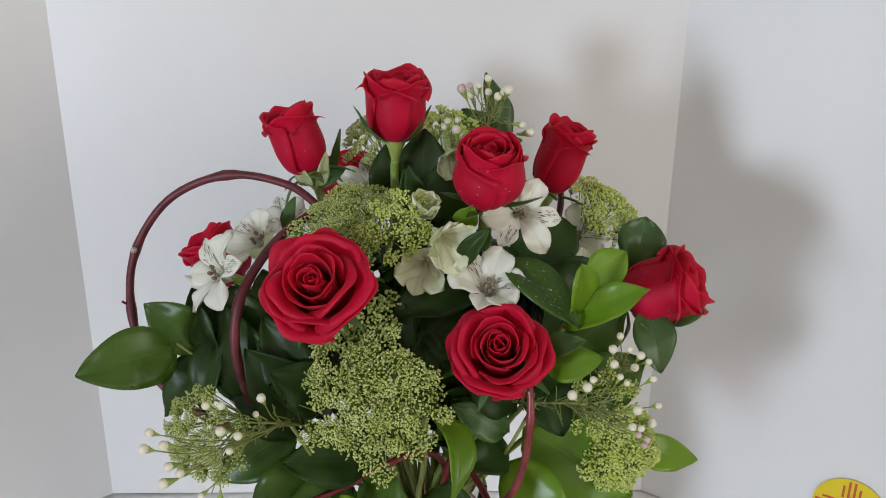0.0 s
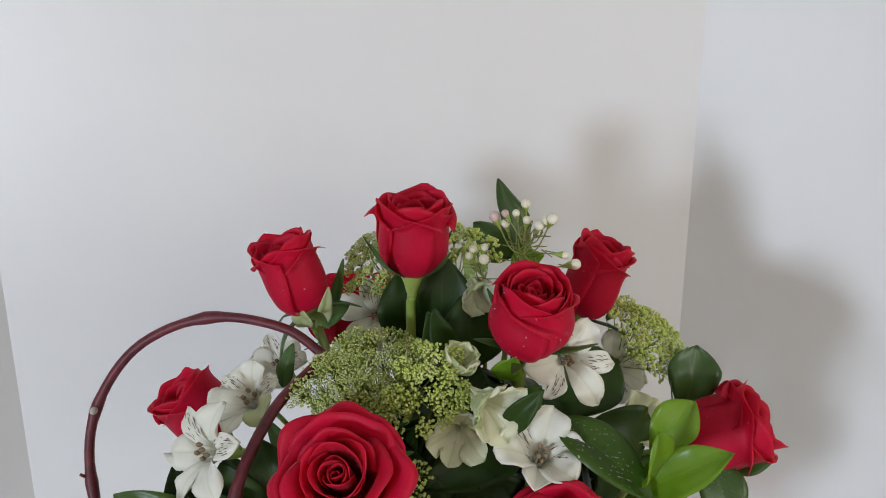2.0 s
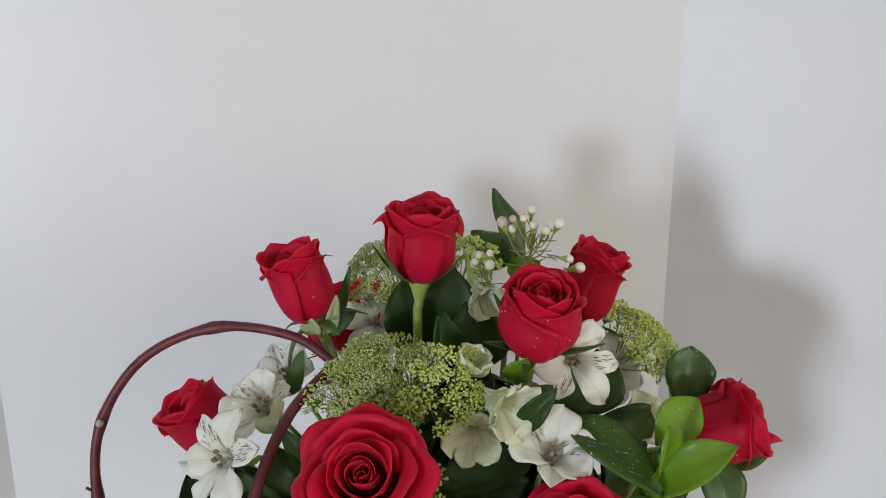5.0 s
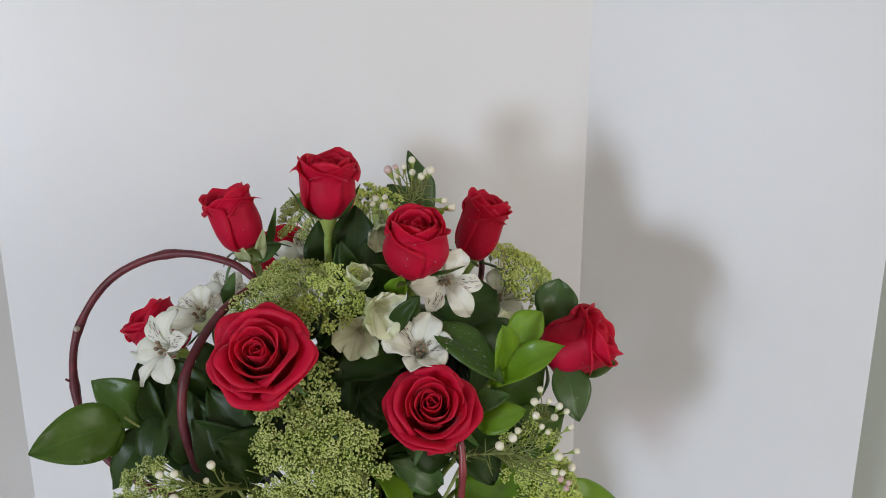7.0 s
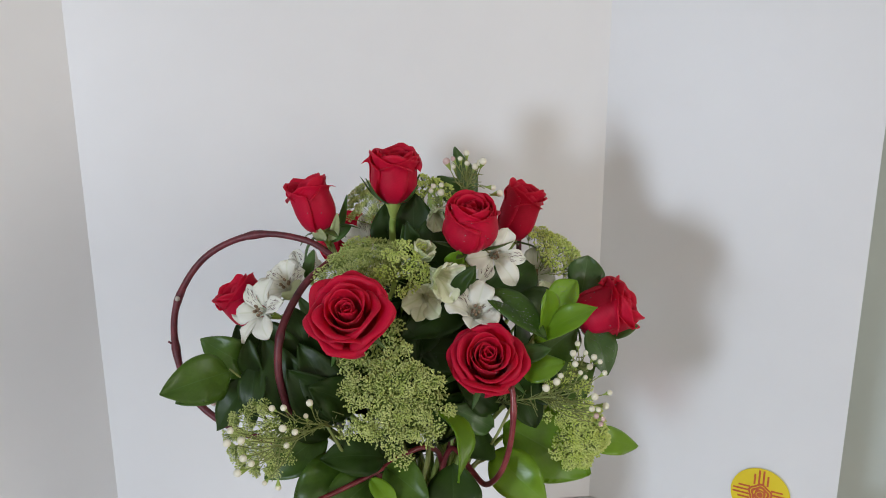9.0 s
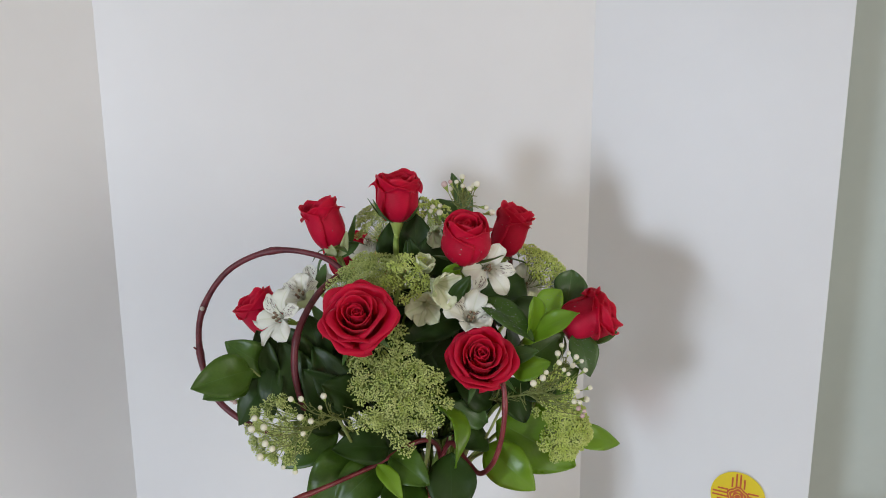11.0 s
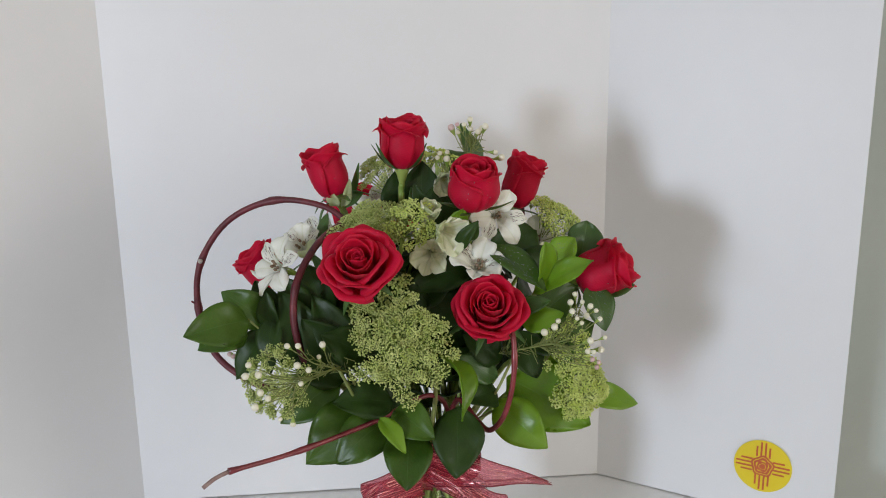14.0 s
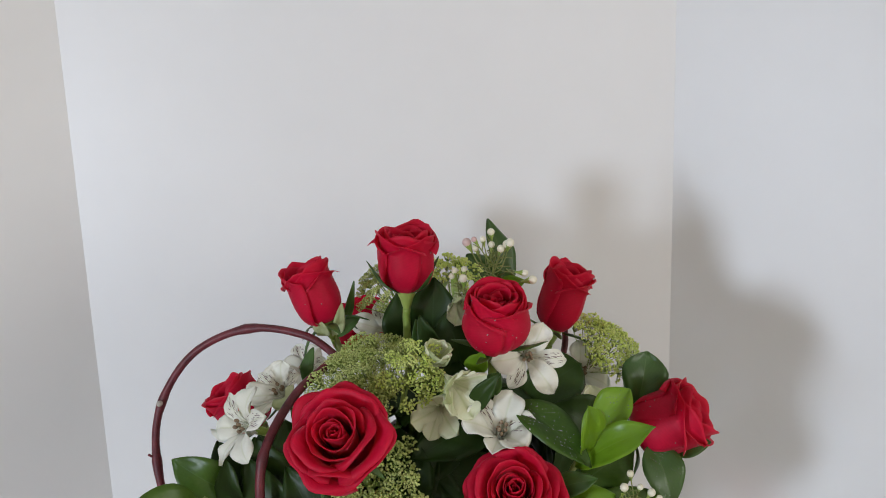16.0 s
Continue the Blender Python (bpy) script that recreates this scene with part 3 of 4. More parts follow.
def leaf(spray, base, tip, width, face=(0, -1, 0.3), bend=0.12, fold=0.20, material=None, round_at=0.42, wavy=0.16, wet=0):
    """One leaf of a spray from its base to its tip, its upper side towards face, arched by bend."""
    b, t = V3(*base), V3(*tip)
    d = t - b
    ln = np.linalg.norm(d)
    f = unit(V3(*face) - unit(d) * np.dot(unit(d), V3(*face)))
    mid = (b + t) / 2 + f * bend * ln
    k = next(count)
    mesh = blade([b, mid, t], np.cross(f, d), width, fold, 9, 15, wavy, round_at, k)
    ob = part("leaf", mesh, material or leaf_dark_shade, spray)
    if wet:
        rnd = random.Random(k)
        upper = mesh[0][9 * 15:].reshape(15, 9, 3) if np.dot(mesh[0][9 * 15 + 67] - mesh[0][67], f) > 0 else mesh[0][:9 * 15].reshape(15, 9, 3)
        pts = []
        for _ in range(wet):
            i, j, q = rnd.randrange(2, 12), rnd.randrange(1, 7), rnd.random()
            pts.append(upper[i, j] * (1 - q) + upper[i + 1, j + 1] * q)
        tagged(part("water_drops", grains(pts, [rnd.uniform(0.0002, 0.0005) for _ in pts]), drop_water, ob, "fine clear water drops"), kind="stuff")
    return ob


def spray(label, foot, joint, radius=0.0022, material=None, name="foliage_spray", via=None):
    """A cut branch from the vase to its joint, which carries leaves."""
    j = V3(*joint)
    t = thing(name, tuple(joint), label, "foliage", "greenery in the bouquet")
    line = to_vase(next(count), j, V3(*foot) - j)
    part("stem", tube(line if via is None else [line[0], V3(*via), *line[2:]], radius, 24, 7), material or stem_olive, t)
    return t


def petiole(t, a, b, r=0.001):
    part("petiole", tube([a, (V3(*a) + V3(*b)) / 2 + V3(0, 0, -0.003), b], r, 8, 6), stem_olive, t)


# ---- umbels of fine florets ----
def umbel(centre, axis, R, depth, n, seed, material, label, per=22, size=0.00105, spread=0.30, ragged=0.15):
    """A lace flower: rays from one hub, each with a small dome of stalked florets."""
    rs = np.random.RandomState(seed)
    M = basis(axis)
    ax = unit(axis)
    centre = V3(*centre)
    hub = centre - ax * depth * 1.6
    t = thing("lace_flower", tuple(hub), label, "lace flower", "lace flowers in the bouquet")
    line = to_vase(next(count), hub, -ax)
    part("stem", tube(line, 0.0022, 22, 7), stem_green, t)
    A, B, PA, PB, FC, FS = [], [], [], [], [], []
    for k in range(n):
        q = math.sqrt((k + 0.5) / n)
        a = k * 2.39996 + rs.uniform(-0.25, 0.25)
        rad = R * q * (1 + rs.uniform(-ragged, ragged))
        zz = depth * (math.sqrt(max(0, 1 - (q * 0.93) ** 2)) - 0.5) + rs.uniform(-0.22, 0.16) * depth
        loc = V3(rad * math.cos(a), rad * math.sin(a), zz)
        top = centre + loc @ M
        out = unit(0.5 * unit(top - hub) + 0.5 * ax + rs.uniform(-0.25, 0.25, 3))
        A.append(hub)
        B.append(top - out * R * spread * 0.7)
        ur = R * spread * rs.uniform(0.7, 1.15)
        Mo = basis(out)
        for j in range(per):
            p = math.sqrt((j + 0.5) / per)
            b = j * 2.39996 + rs.uniform(-0.3, 0.3)
            l = V3(ur * p * math.cos(b), ur * p * math.sin(b), ur * (0.55 * math.sqrt(max(0, 1 - 0.8 * p * p)) - 0.25) + rs.uniform(-0.1, 0.1) * ur)
            w = top + l @ Mo
            PA.append(top - out * R * spread * 0.7)
            PB.append(w)
            for g in range(2):
                FC.append(w + rs.uniform(-1, 1, 3) * size * 1.15)
                FS.append(size * rs.uniform(0.6, 1.15))
    tagged(part("ray_mass", hairs(A, B, 0.00055), stem_green, t), kind="stuff")
    tagged(part("stalk_mass", hairs(PA, PB, 0.00022), stem_green, t), kind="stuff")
    tagged(part("floret_mass", grains(FC, FS), material, t, "tiny pale green florets"), kind="stuff")
    return t


# ---- wax flower ----
def wax_sprig(label, joint, away, buds, seed, pink=0, needles=26, big=0.0030):
    """A thin branching sprig with round buds in green cups and needle leaves."""
    rnd = random.Random(seed)
    j = V3(*joint)
    t = thing("wax_flower_sprig", tuple(joint), label, "wax flower", "wax flower sprigs in the bouquet")
    line = to_vase(next(count), j, away)
    part("stem", tube(line, 0.0014, 20, 6), stem_olive, t)
    A, B = [], []
    mid = [j + (np.mean([V3(*b) for b in buds], axis=0) - j) * s for s in (0.35, 0.6)]
    part("twig", tube([j, mid[0], mid[1]], 0.0009, 8, 6, 0.8), stem_olive, t)
    for k, b in enumerate(buds):
        b = V3(*b)
        fork = mid[k % 2] + V3(*(rnd.uniform(-0.004, 0.004) for _ in range(3)))
        up = unit(unit(b - fork) + V3(0, -0.1, 0.25))
        neck = b - up * big * 1.9
        twig = part("twig", tube([mid[k % 2], fork * 0.5 + neck * 0.5 + V3(0, 0, -0.003), neck], 0.00048, 9, 5, 0.8), stem_olive, t)
        r = big * rnd.uniform(0.68, 1.10)
        m = bud_pink if k < pink else bud_white
        bud = part("bud", blob(b, r, up, 1.15, 12, 8, 0.16), m, t, "dusky pink bud" if k < pink else "round white bud")
        v, f, _ = lathe([(0.0006, -2.7 * r), (0.38 * r, -1.9 * r), (0.72 * r, -0.9 * r), (0.93 * r, -0.3 * r), (0.86 * r, -0.25 * r)], (0, 0, 0), 10)
        part("cup", (v @ basis(up) + b, f, None), stem_green, bud, "green cup")
        for _ in range(3):
            s = rnd.uniform(0.15, 0.85)
            p = (mid[k % 2] * (1 - s) + neck * s)
            d = unit(unit(neck - mid[k % 2]) + V3(*(rnd.uniform(-1, 1) for _ in range(3))) * 0.9)
            A.append(p)
            B.append(p + d * rnd.uniform(0.005, 0.010))
    for _ in range(needles):
        s = rnd.uniform(-0.5, 1.0)
        p = j + (mid[1] - j) * s
        d = unit(unit(mid[1] - j) + V3(*(rnd.uniform(-1, 1) for _ in range(3))) * 0.9)
        A.append(p)
        B.append(p + d * rnd.uniform(0.008, 0.016))
    tagged(part("needle_mass", hairs(A, B, 0.0005), stem_olive, t, "thin green needle leaves"), kind="stuff")
    return t


# ---- peruvian lilies ----
def lily(centre, axis, size, label, seed, opened=1.0, spin=0.0, streaks=True, green=False, white=None):
    """A six-tepalled lily: three broad outer and three narrow inner tepals, two of them streaked."""
    rnd = random.Random(seed)
    M = basis(axis, spin)
    c = V3(*centre)
    t = thing("peruvian_lily", tuple(c), label, "lily", "white lilies in the bouquet")
    for k in range(6):
        inner = k % 2
        a = k * math.pi / 3 + rnd.uniform(-0.1, 0.1)
        L = size * (0.98 if inner else 1.0) * rnd.uniform(0.92, 1.06)
        W = size * (0.44 if inner else 0.60) * (1.12 - 0.12 * opened)
        out = math.cos(a) * M[0] + math.sin(a) * M[1]
        up = M[2]
        lean = (0.25 + 0.75 * opened) * rnd.uniform(0.9, 1.1)
        base = c - up * size * 0.40 + out * size * 0.05
        p1 = base + up * L * 0.42 + out * L * 0.22 * lean
        p2 = base + up * L * (0.80 - 0.22 * opened) + out * L * (0.20 + 0.34 * lean)
        p3 = base + up * L * (1.05 - 0.50 * opened) + out * L * (0.16 + 0.72 * lean)
        ac = np.cross(up, out)
        mesh = blade([base, p1, p2, p3], ac, W, 0.22 if inner else 0.30, 9, 15, 0.34, 0.66, seed * 7 + k)
        m = tepal_green if green and (k == 4 or opened < 0.1 and not inner) else (white or tepal_white)
        tep = part("tepal", mesh, m, t)
        if inner and streaks and k != 3:
            S, F = [], []
            g = mesh[0][9 * 15:].reshape(15, 9, 3)
            for s in range(24):
                v0 = rnd.uniform(4.5, 11.0)
                uu = rnd.uniform(1.2, 6.8)
                ln = rnd.uniform(0.9, 2.4)

                def pt(v, u):
                    v, u = min(max(v, 0), 13.999), min(max(u, 0), 7.999)
                    i, q = int(v), int(u)
                    fv, fu = v - i, u - q
                    return (g[i, q] * (1 - fu) + g[i, q + 1] * fu) * (1 - fv) + (g[i + 1, q] * (1 - fu) + g[i + 1, q + 1] * fu) * fv
                n = unit(np.cross(ac, pt(v0 + 0.5, uu) - pt(v0, uu)))
                n = n if np.dot(n, up) > 0 else -n
                o = n * 0.0007
                n0 = len(S)
                wd = 0.13
                for side in (o, -o):
                    S += [pt(v0, uu) + side, pt(v0 + ln / 2, uu + wd) + side, pt(v0 + ln, uu) + side, pt(v0 + ln / 2, uu - wd) + side]
                F += [(n0, n0 + 1, n0 + 2, n0 + 3), (n0 + 7, n0 + 6, n0 + 5, n0 + 4)]
            part("streak_print", (np.array(S), F, None), streak_dark, tep, "dark maroon streaks")
    if opened > 0.5:
        for k in range(6):
            a = k * math.pi / 3 + 0.5 + rnd.uniform(-0.3, 0.3)
            out = math.cos(a) * M[0] + math.sin(a) * M[1]
            b = c - M[2] * size * 0.36
            e = c + M[2] * size * rnd.uniform(0.05, 0.18) + out * size * rnd.uniform(0.05, 0.14)
            st = part("stamen", tube([b, (b + e) / 2 + out * 0.001, e], 0.0005, 7, 5), tepal_white, t)
            part("anther", blob(e, 0.0014, M[2], 1.5, 8, 5), stamen_tan, st, "brown anther")
    tail = c - M[2] * size * 0.40
    cup = [(0.0014, -0.012), (0.0026, -0.007), (0.0032, -0.002), (0.0026, 0.003)]
    v, f, _ = lathe(cup, (0, 0, 0), 10)
    part("ovary", (v @ M + tail, f, None), stem_green, t, "small green ovary")
    part("stem", tube([tail - M[2] * 0.010, *to_vase(next(count), tail - M[2] * 0.025, -M[2])], 0.0016, 22, 6), stem_green, t)
    return t


# ---- red branches ----
def branch(label, points, r0, taper, n, knots=(), bark=None):
    t = thing("red_branch", tuple(points[-1]), label, "branch", "red branches in the bouquet")
    part("bark", tube(points, r0, n, 10, taper, knots), bark or bark_red, t)
    return t


# ---- the bouquet: roses ----
rose((-0.0340, 0.5670, 0.4610), (0.03, -0.12, 1), 0.0190, 0.0480, 0.0, "deep red rosebud on an upright pale green stem, petal tips curled", 0.4, 12, -0.05, 3)
rose((-0.0970, 0.5850, 0.4330), (-0.36, -0.04, 1), 0.0174, 0.0490, 0.0, "deep red rosebud leaning outward, seen from its side", 1.2, 10, 0.9, 4)
rose((0.0280, 0.5300, 0.4290), (0.05, -0.34, 1), 0.0238, 0.0480, 0.24, "red half-open rose with fine water drops on its petals", 2.0, 90, 0.3, 15, None, 0.22)
rose((0.0810, 0.6150, 0.4130), (0.28, -0.06, 1), 0.0180, 0.0540, 0.0, "red rosebud leaning outward, beaded with water drops", 0.9, 70, 0.4, 6)
rose((-0.0720, 0.4640, 0.3860), (-0.12, -0.75, 0.69), 0.0278, 0.038, 1.0, "large red fully open rose with a spiral heart", 0.3, 14, 0.8, 7)
rose((0.0355, 0.4690, 0.3430), (-0.03, -0.74, 0.69), 0.0258, 0.038, 0.92, "red open rose with folded-back outer petals and water drops", 1.9, 70, 0.8, 8)
rose((0.1320, 0.5500, 0.3500), (0.88, -0.22, 0.45), 0.0245, 0.058, 0.26, "red half-open rose leaning sideways with wet petals", 2.6, 110, 0.5, 9, None, 0.05)
rose((-0.1600, 0.6050, 0.3410), (-0.58, -0.08, 0.78), 0.0200, 0.046, 0.05, "deep red rose seen from its side behind a white lily", 0.2, 8, 0.5, 10)
rose((-0.0780, 0.6600, 0.3820), (-0.25, 0.30, 0.95), 0.024, 0.050, 0.2, "deep red rose facing away behind the lace flower", 0.2, 0, 0.5, 11)
rose((-0.0360, 0.7000, 0.3720), (0.05, 0.40, 0.95), 0.023, 0.048, 0.2, "deep red rose mostly hidden behind a lace flower", 0.7, 0, 0.5, 12)

# ---- lace flowers ----
umbel((-0.0400, 0.4400, 0.3310), (-0.05, -0.92, 0.38), 0.040, 0.036, 58, 1, floret_green, "large pale green lace flower with drooping clusters", 52, 0.00076, 0.21, 0.22)
umbel((-0.0560, 0.4900, 0.3540), (-0.2, -0.7, 0.65), 0.030, 0.022, 20, 2, floret_green, "pale green lace flower under an open rose", 24)
umbel((-0.0640, 0.5220, 0.4130), (-0.20, -0.45, 0.87), 0.034, 0.018, 38, 3, floret_green, "pale green domed lace flower above the open rose", 58, 0.00068)
umbel((-0.0280, 0.5000, 0.4210), (0.25, -0.75, 0.6), 0.023, 0.018, 16, 4, floret_lime, "yellow-green lace flower cluster", 32, 0.0008)
umbel((-0.0530, 0.6200, 0.4520), (-0.35, -0.35, 0.85), 0.027, 0.022, 30, 5, floret_green, "thin green lace flower behind the top rosebud", 30, 0.0007, 0.22)
umbel((0.0020, 0.6200, 0.4600), (0.1, -0.3, 0.95), 0.022, 0.018, 14, 6, floret_lime, "yellow-green lace flower behind the top roses", 20)
umbel((0.1210, 0.6000, 0.4030), (0.45, -0.35, 0.82), 0.030, 0.020, 24, 7, floret_lime, "yellow-green lace flower edge beside a rosebud", 24)
umbel((0.1210, 0.4800, 0.2690), (0.45, -0.80, 0.10), 0.027, 0.028, 40, 8, floret_lime, "bright lime lace flower at the bouquet's edge", 60, 0.00085)
umbel((-0.1460, 0.4470, 0.2980), (-0.50, -0.80, 0.10), 0.031, 0.022, 36, 9, floret_green, "pale green lace flower low at the bouquet's edge", 40, 0.00062, 0.22)
umbel((0.1060, 0.4700, 0.3120), (0.45, -0.85, 0.25), 0.026, 0.020, 16, 10, floret_lime, "sparse lime lace flower among white buds", 30, 0.0007, 0.25)

# ---- white lilies ----
lily((-0.1470, 0.5050, 0.3840), (-0.62, -0.62, 0.45), 0.031, "white lily with dark-streaked tepals, wide open", 21, 1.0, 0.3)
lily((-0.1290, 0.5500, 0.3910), (-0.40, -0.60, 0.70), 0.033, "white lily seen from its side with a green-ribbed tepal", 22, 0.62, 0.9, True, True)
lily((0.0510, 0.5280, 0.4210), (0.15, -0.95, 0.20), 0.030, "wide open white lily with maroon streaks", 23, 1.0, 0.5)
lily((0.0290, 0.4880, 0.3830), (0.05, -0.55, 0.80), 0.034, "white lily behind an open rose, streaked inside", 24, 0.62, 1.2)
lily((-0.0010, 0.4900, 0.4160), (0.50, -0.80, -0.10), 0.031, "cream-white half-closed lily tinged green", 25, 0.30, 0.4, False, True, tepal_cream)
lily((-0.0140, 0.5100, 0.4260), (0.25, -0.50, 0.80), 0.024, "greenish white lily bud", 26, 0.0, 0.2, False, True, tepal_cream)
lily((-0.0120, 0.5040, 0.3930), (-0.10, -0.85, -0.10), 0.027, "white lily with broad drooping tepals", 27, 0.45, 0.8, False, False, tepal_cream)
lily((0.1000, 0.6000, 0.3820), (0.35, -0.75, 0.45), 0.030, "white lily half hidden among leaves", 28, 0.9, 0.1)
lily((0.0990, 0.5450, 0.3710), (0.20, -0.70, 0.5), 0.027, "white lily bud among leaves", 29, 0.4, 0.1, False, True, tepal_cream)
lily((-0.0560, 0.6400, 0.4080), (-0.05, -0.90, 0.35), 0.031, "white streaked lily behind the rosebuds", 30, 1.0, 0.6)
lily((0.0050, 0.5750, 0.4490), (0.15, -0.70, -0.25), 0.028, "cream lily hanging down behind the top rose", 31, 0.2, 0.6, False, True, tepal_cream)
lily((-0.1170, 0.6000, 0.3900), (-0.30, -0.55, 0.75), 0.029, "white lily behind the red branch", 32, 0.6, 0.6)

# ---- red branches ----
loop = branch("thick red-brown branch bent into a wide loop", [(-0.0840, 0.5600, 0.4110), (-0.1120, 0.5750, 0.4260), (-0.1580, 0.5850, 0.4300), (-0.2030, 0.5900, 0.4100), (-0.2300, 0.5850, 0.3720), (-0.2330, 0.5700, 0.3330), (-0.2170, 0.5500, 0.2910), (-0.1780, 0.5300, 0.2660), (-0.1250, 0.5100, 0.2550), (VX - 0.02, VY, 0.20), (VX + 0.02, VY, 0.06)], 0.0029, 1.1, 70, ((0.2, 0.0013), (0.4, 0.0008), (0.51, 0.0010)))
part("spur", tube([(-0.2330, 0.5700, 0.3330), (-0.2360, 0.5680, 0.3350), (-0.2380, 0.5670, 0.3370)], 0.0010, 6, 6), bark_red, loop)
part("bud_scar", blob((-0.2300, 0.5800, 0.3730), 0.0024, (0, -1, 0.1), 1.3), bark_scar, loop, "pale bud scar")
branch("red-brown branch arching over dark leaves", [(-0.0870, 0.5500, 0.4160), (-0.1110, 0.5200, 0.4020), (-0.1270, 0.4900, 0.3790), (-0.1320, 0.4800, 0.3540), (-0.1300, 0.4780, 0.3270), (-0.1210, 0.4800, 0.2950), (-0.1020, 0.4850, 0.2630), (VX - 0.01, VY - 0.01, 0.205), (VX + 0.01, VY, 0.05)], 0.0031, 1.1, 56, ((0.3, 0.0008), (0.62, 0.001)))
branch("shiny red branch curling below an open rose", [(0.0430, 0.4700, 0.3480), (0.0520, 0.4550, 0.3410), (0.0550, 0.4460, 0.3210), (0.0530, 0.4420, 0.2900), (0.0460, 0.4450, 0.2610), (0.0350, 0.4550, 0.2440), (0.0260, 0.4800, 0.2440), (0.0110, 0.5000, 0.2540), (VX + 0.01, VY, 0.205), (VX, VY + 0.01, 0.05)], 0.0023, 1.1, 50, ((0.25, 0.0006),), twig_red)
branch("dark red branch tip behind a leaning rosebud", [(0.0930, 0.6400, 0.4130), (0.0930, 0.6400, 0.3860), (0.0730, 0.6000, 0.3490), (VX + 0.01, VY + 0.01, 0.205), (VX, VY, 0.05)], 0.0026, 1.1, 30)
twig = branch("straight red twig sticking out low with a cut tip", [(-0.1750, 0.3750, 0.2570), (-0.1270, 0.4050, 0.2560), (-0.0670, 0.4450, 0.2600), (-0.0120, 0.4750, 0.2700), (VX + 0.015, VY + 0.015, 0.205), (VX, VY + 0.01, 0.05)], 0.0019, 1.25, 44, ((0.0, 0.0010), (0.22, 0.0009)), twig_red)
part("cut_tip", tube([(-0.1930, 0.3660, 0.2490), (-0.1850, 0.3700, 0.2540), (-0.1750, 0.3750, 0.2570)], 0.0017, 8, 8), bark_cut, twig, "grey weathered cut tip")

# ---- greenery ----
g = spray("dark green glossy leaf spray reaching sideways", (VX, VY, 0.2), (-0.1520, 0.5000, 0.3230))
leaf(g, (-0.1690, 0.4700, 0.3470), (-0.2150, 0.4330, 0.3460), 0.037, (0.1, -0.9, 0.45), 0.10, 0.15, leaf_mid)
petiole(g, (-0.1520, 0.5000, 0.3230), (-0.1720, 0.4870, 0.3420))
leaf(g, (-0.1760, 0.4950, 0.3310), (-0.2130, 0.4700, 0.3210), 0.034, (0, -0.8, 0.6), 0.12, 0.18, leaf_mid)
leaf(g, (-0.1550, 0.5050, 0.3330), (-0.1960, 0.5000, 0.3640), 0.032, (-0.1, -0.9, 0.45), 0.12, 0.18, leaf_mid)
leaf(g, (-0.1510, 0.5000, 0.3440), (-0.1550, 0.4800, 0.2930), 0.024, (-0.3, -0.9, 0.3))
leaf(g, (-0.1550, 0.5000, 0.3310), (-0.1860, 0.4900, 0.2860), 0.026, (-0.4, -0.9, 0.2))
leaf(g, (-0.1520, 0.5000, 0.3230), (-0.1570, 0.4950, 0.3660), 0.020, (-0.3, -0.9, 0.2), 0.1, 0.2, leaf_dark_shade)
g = spray("large leaves behind an open rose, their dark green deepened for shade", (VX, VY, 0.2), (-0.0990, 0.4900, 0.2880))
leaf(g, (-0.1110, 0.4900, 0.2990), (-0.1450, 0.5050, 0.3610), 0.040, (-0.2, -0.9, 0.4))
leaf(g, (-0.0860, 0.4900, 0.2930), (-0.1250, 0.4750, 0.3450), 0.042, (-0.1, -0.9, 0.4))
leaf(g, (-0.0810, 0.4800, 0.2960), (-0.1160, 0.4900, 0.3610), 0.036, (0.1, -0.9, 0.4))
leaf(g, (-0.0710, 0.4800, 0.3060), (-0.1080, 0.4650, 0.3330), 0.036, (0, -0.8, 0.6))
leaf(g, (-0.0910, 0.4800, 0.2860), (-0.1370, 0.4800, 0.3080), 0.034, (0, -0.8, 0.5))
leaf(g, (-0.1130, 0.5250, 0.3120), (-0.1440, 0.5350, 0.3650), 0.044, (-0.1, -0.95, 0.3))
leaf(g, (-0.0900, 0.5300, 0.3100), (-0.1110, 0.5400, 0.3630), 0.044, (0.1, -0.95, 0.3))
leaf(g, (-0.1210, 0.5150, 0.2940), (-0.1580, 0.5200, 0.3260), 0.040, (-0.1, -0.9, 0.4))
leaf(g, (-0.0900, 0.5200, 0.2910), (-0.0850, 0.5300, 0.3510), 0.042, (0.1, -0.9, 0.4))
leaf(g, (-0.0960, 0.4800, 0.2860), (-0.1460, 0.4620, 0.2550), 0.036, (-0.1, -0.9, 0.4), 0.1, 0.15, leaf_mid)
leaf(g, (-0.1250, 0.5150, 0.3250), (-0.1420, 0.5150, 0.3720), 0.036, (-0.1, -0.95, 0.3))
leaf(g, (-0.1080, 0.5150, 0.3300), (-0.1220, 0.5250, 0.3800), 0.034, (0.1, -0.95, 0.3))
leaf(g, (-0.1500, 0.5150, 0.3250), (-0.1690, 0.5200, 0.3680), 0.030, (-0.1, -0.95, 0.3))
leaf(g, (-0.0910, 0.5200, 0.3480), (-0.1180, 0.5300, 0.3890), 0.014, (0, -1, 0.2), 0.1, 0.2, leaf_grey)
g = spray("glossy green leaves fanned over the vase's neck", (VX, VY, 0.2), (-0.0470, 0.4850, 0.2480))
leaf(g, (-0.0690, 0.4700, 0.2650), (-0.1240, 0.4450, 0.2250), 0.052, (-0.2, -0.95, 0.2), 0.12, 0.18, leaf_mid)
leaf(g, (-0.0560, 0.4550, 0.2570), (-0.0970, 0.4300, 0.2310), 0.040, (0.0, -0.8, 0.6), 0.18, 0.22, leaf_mid)
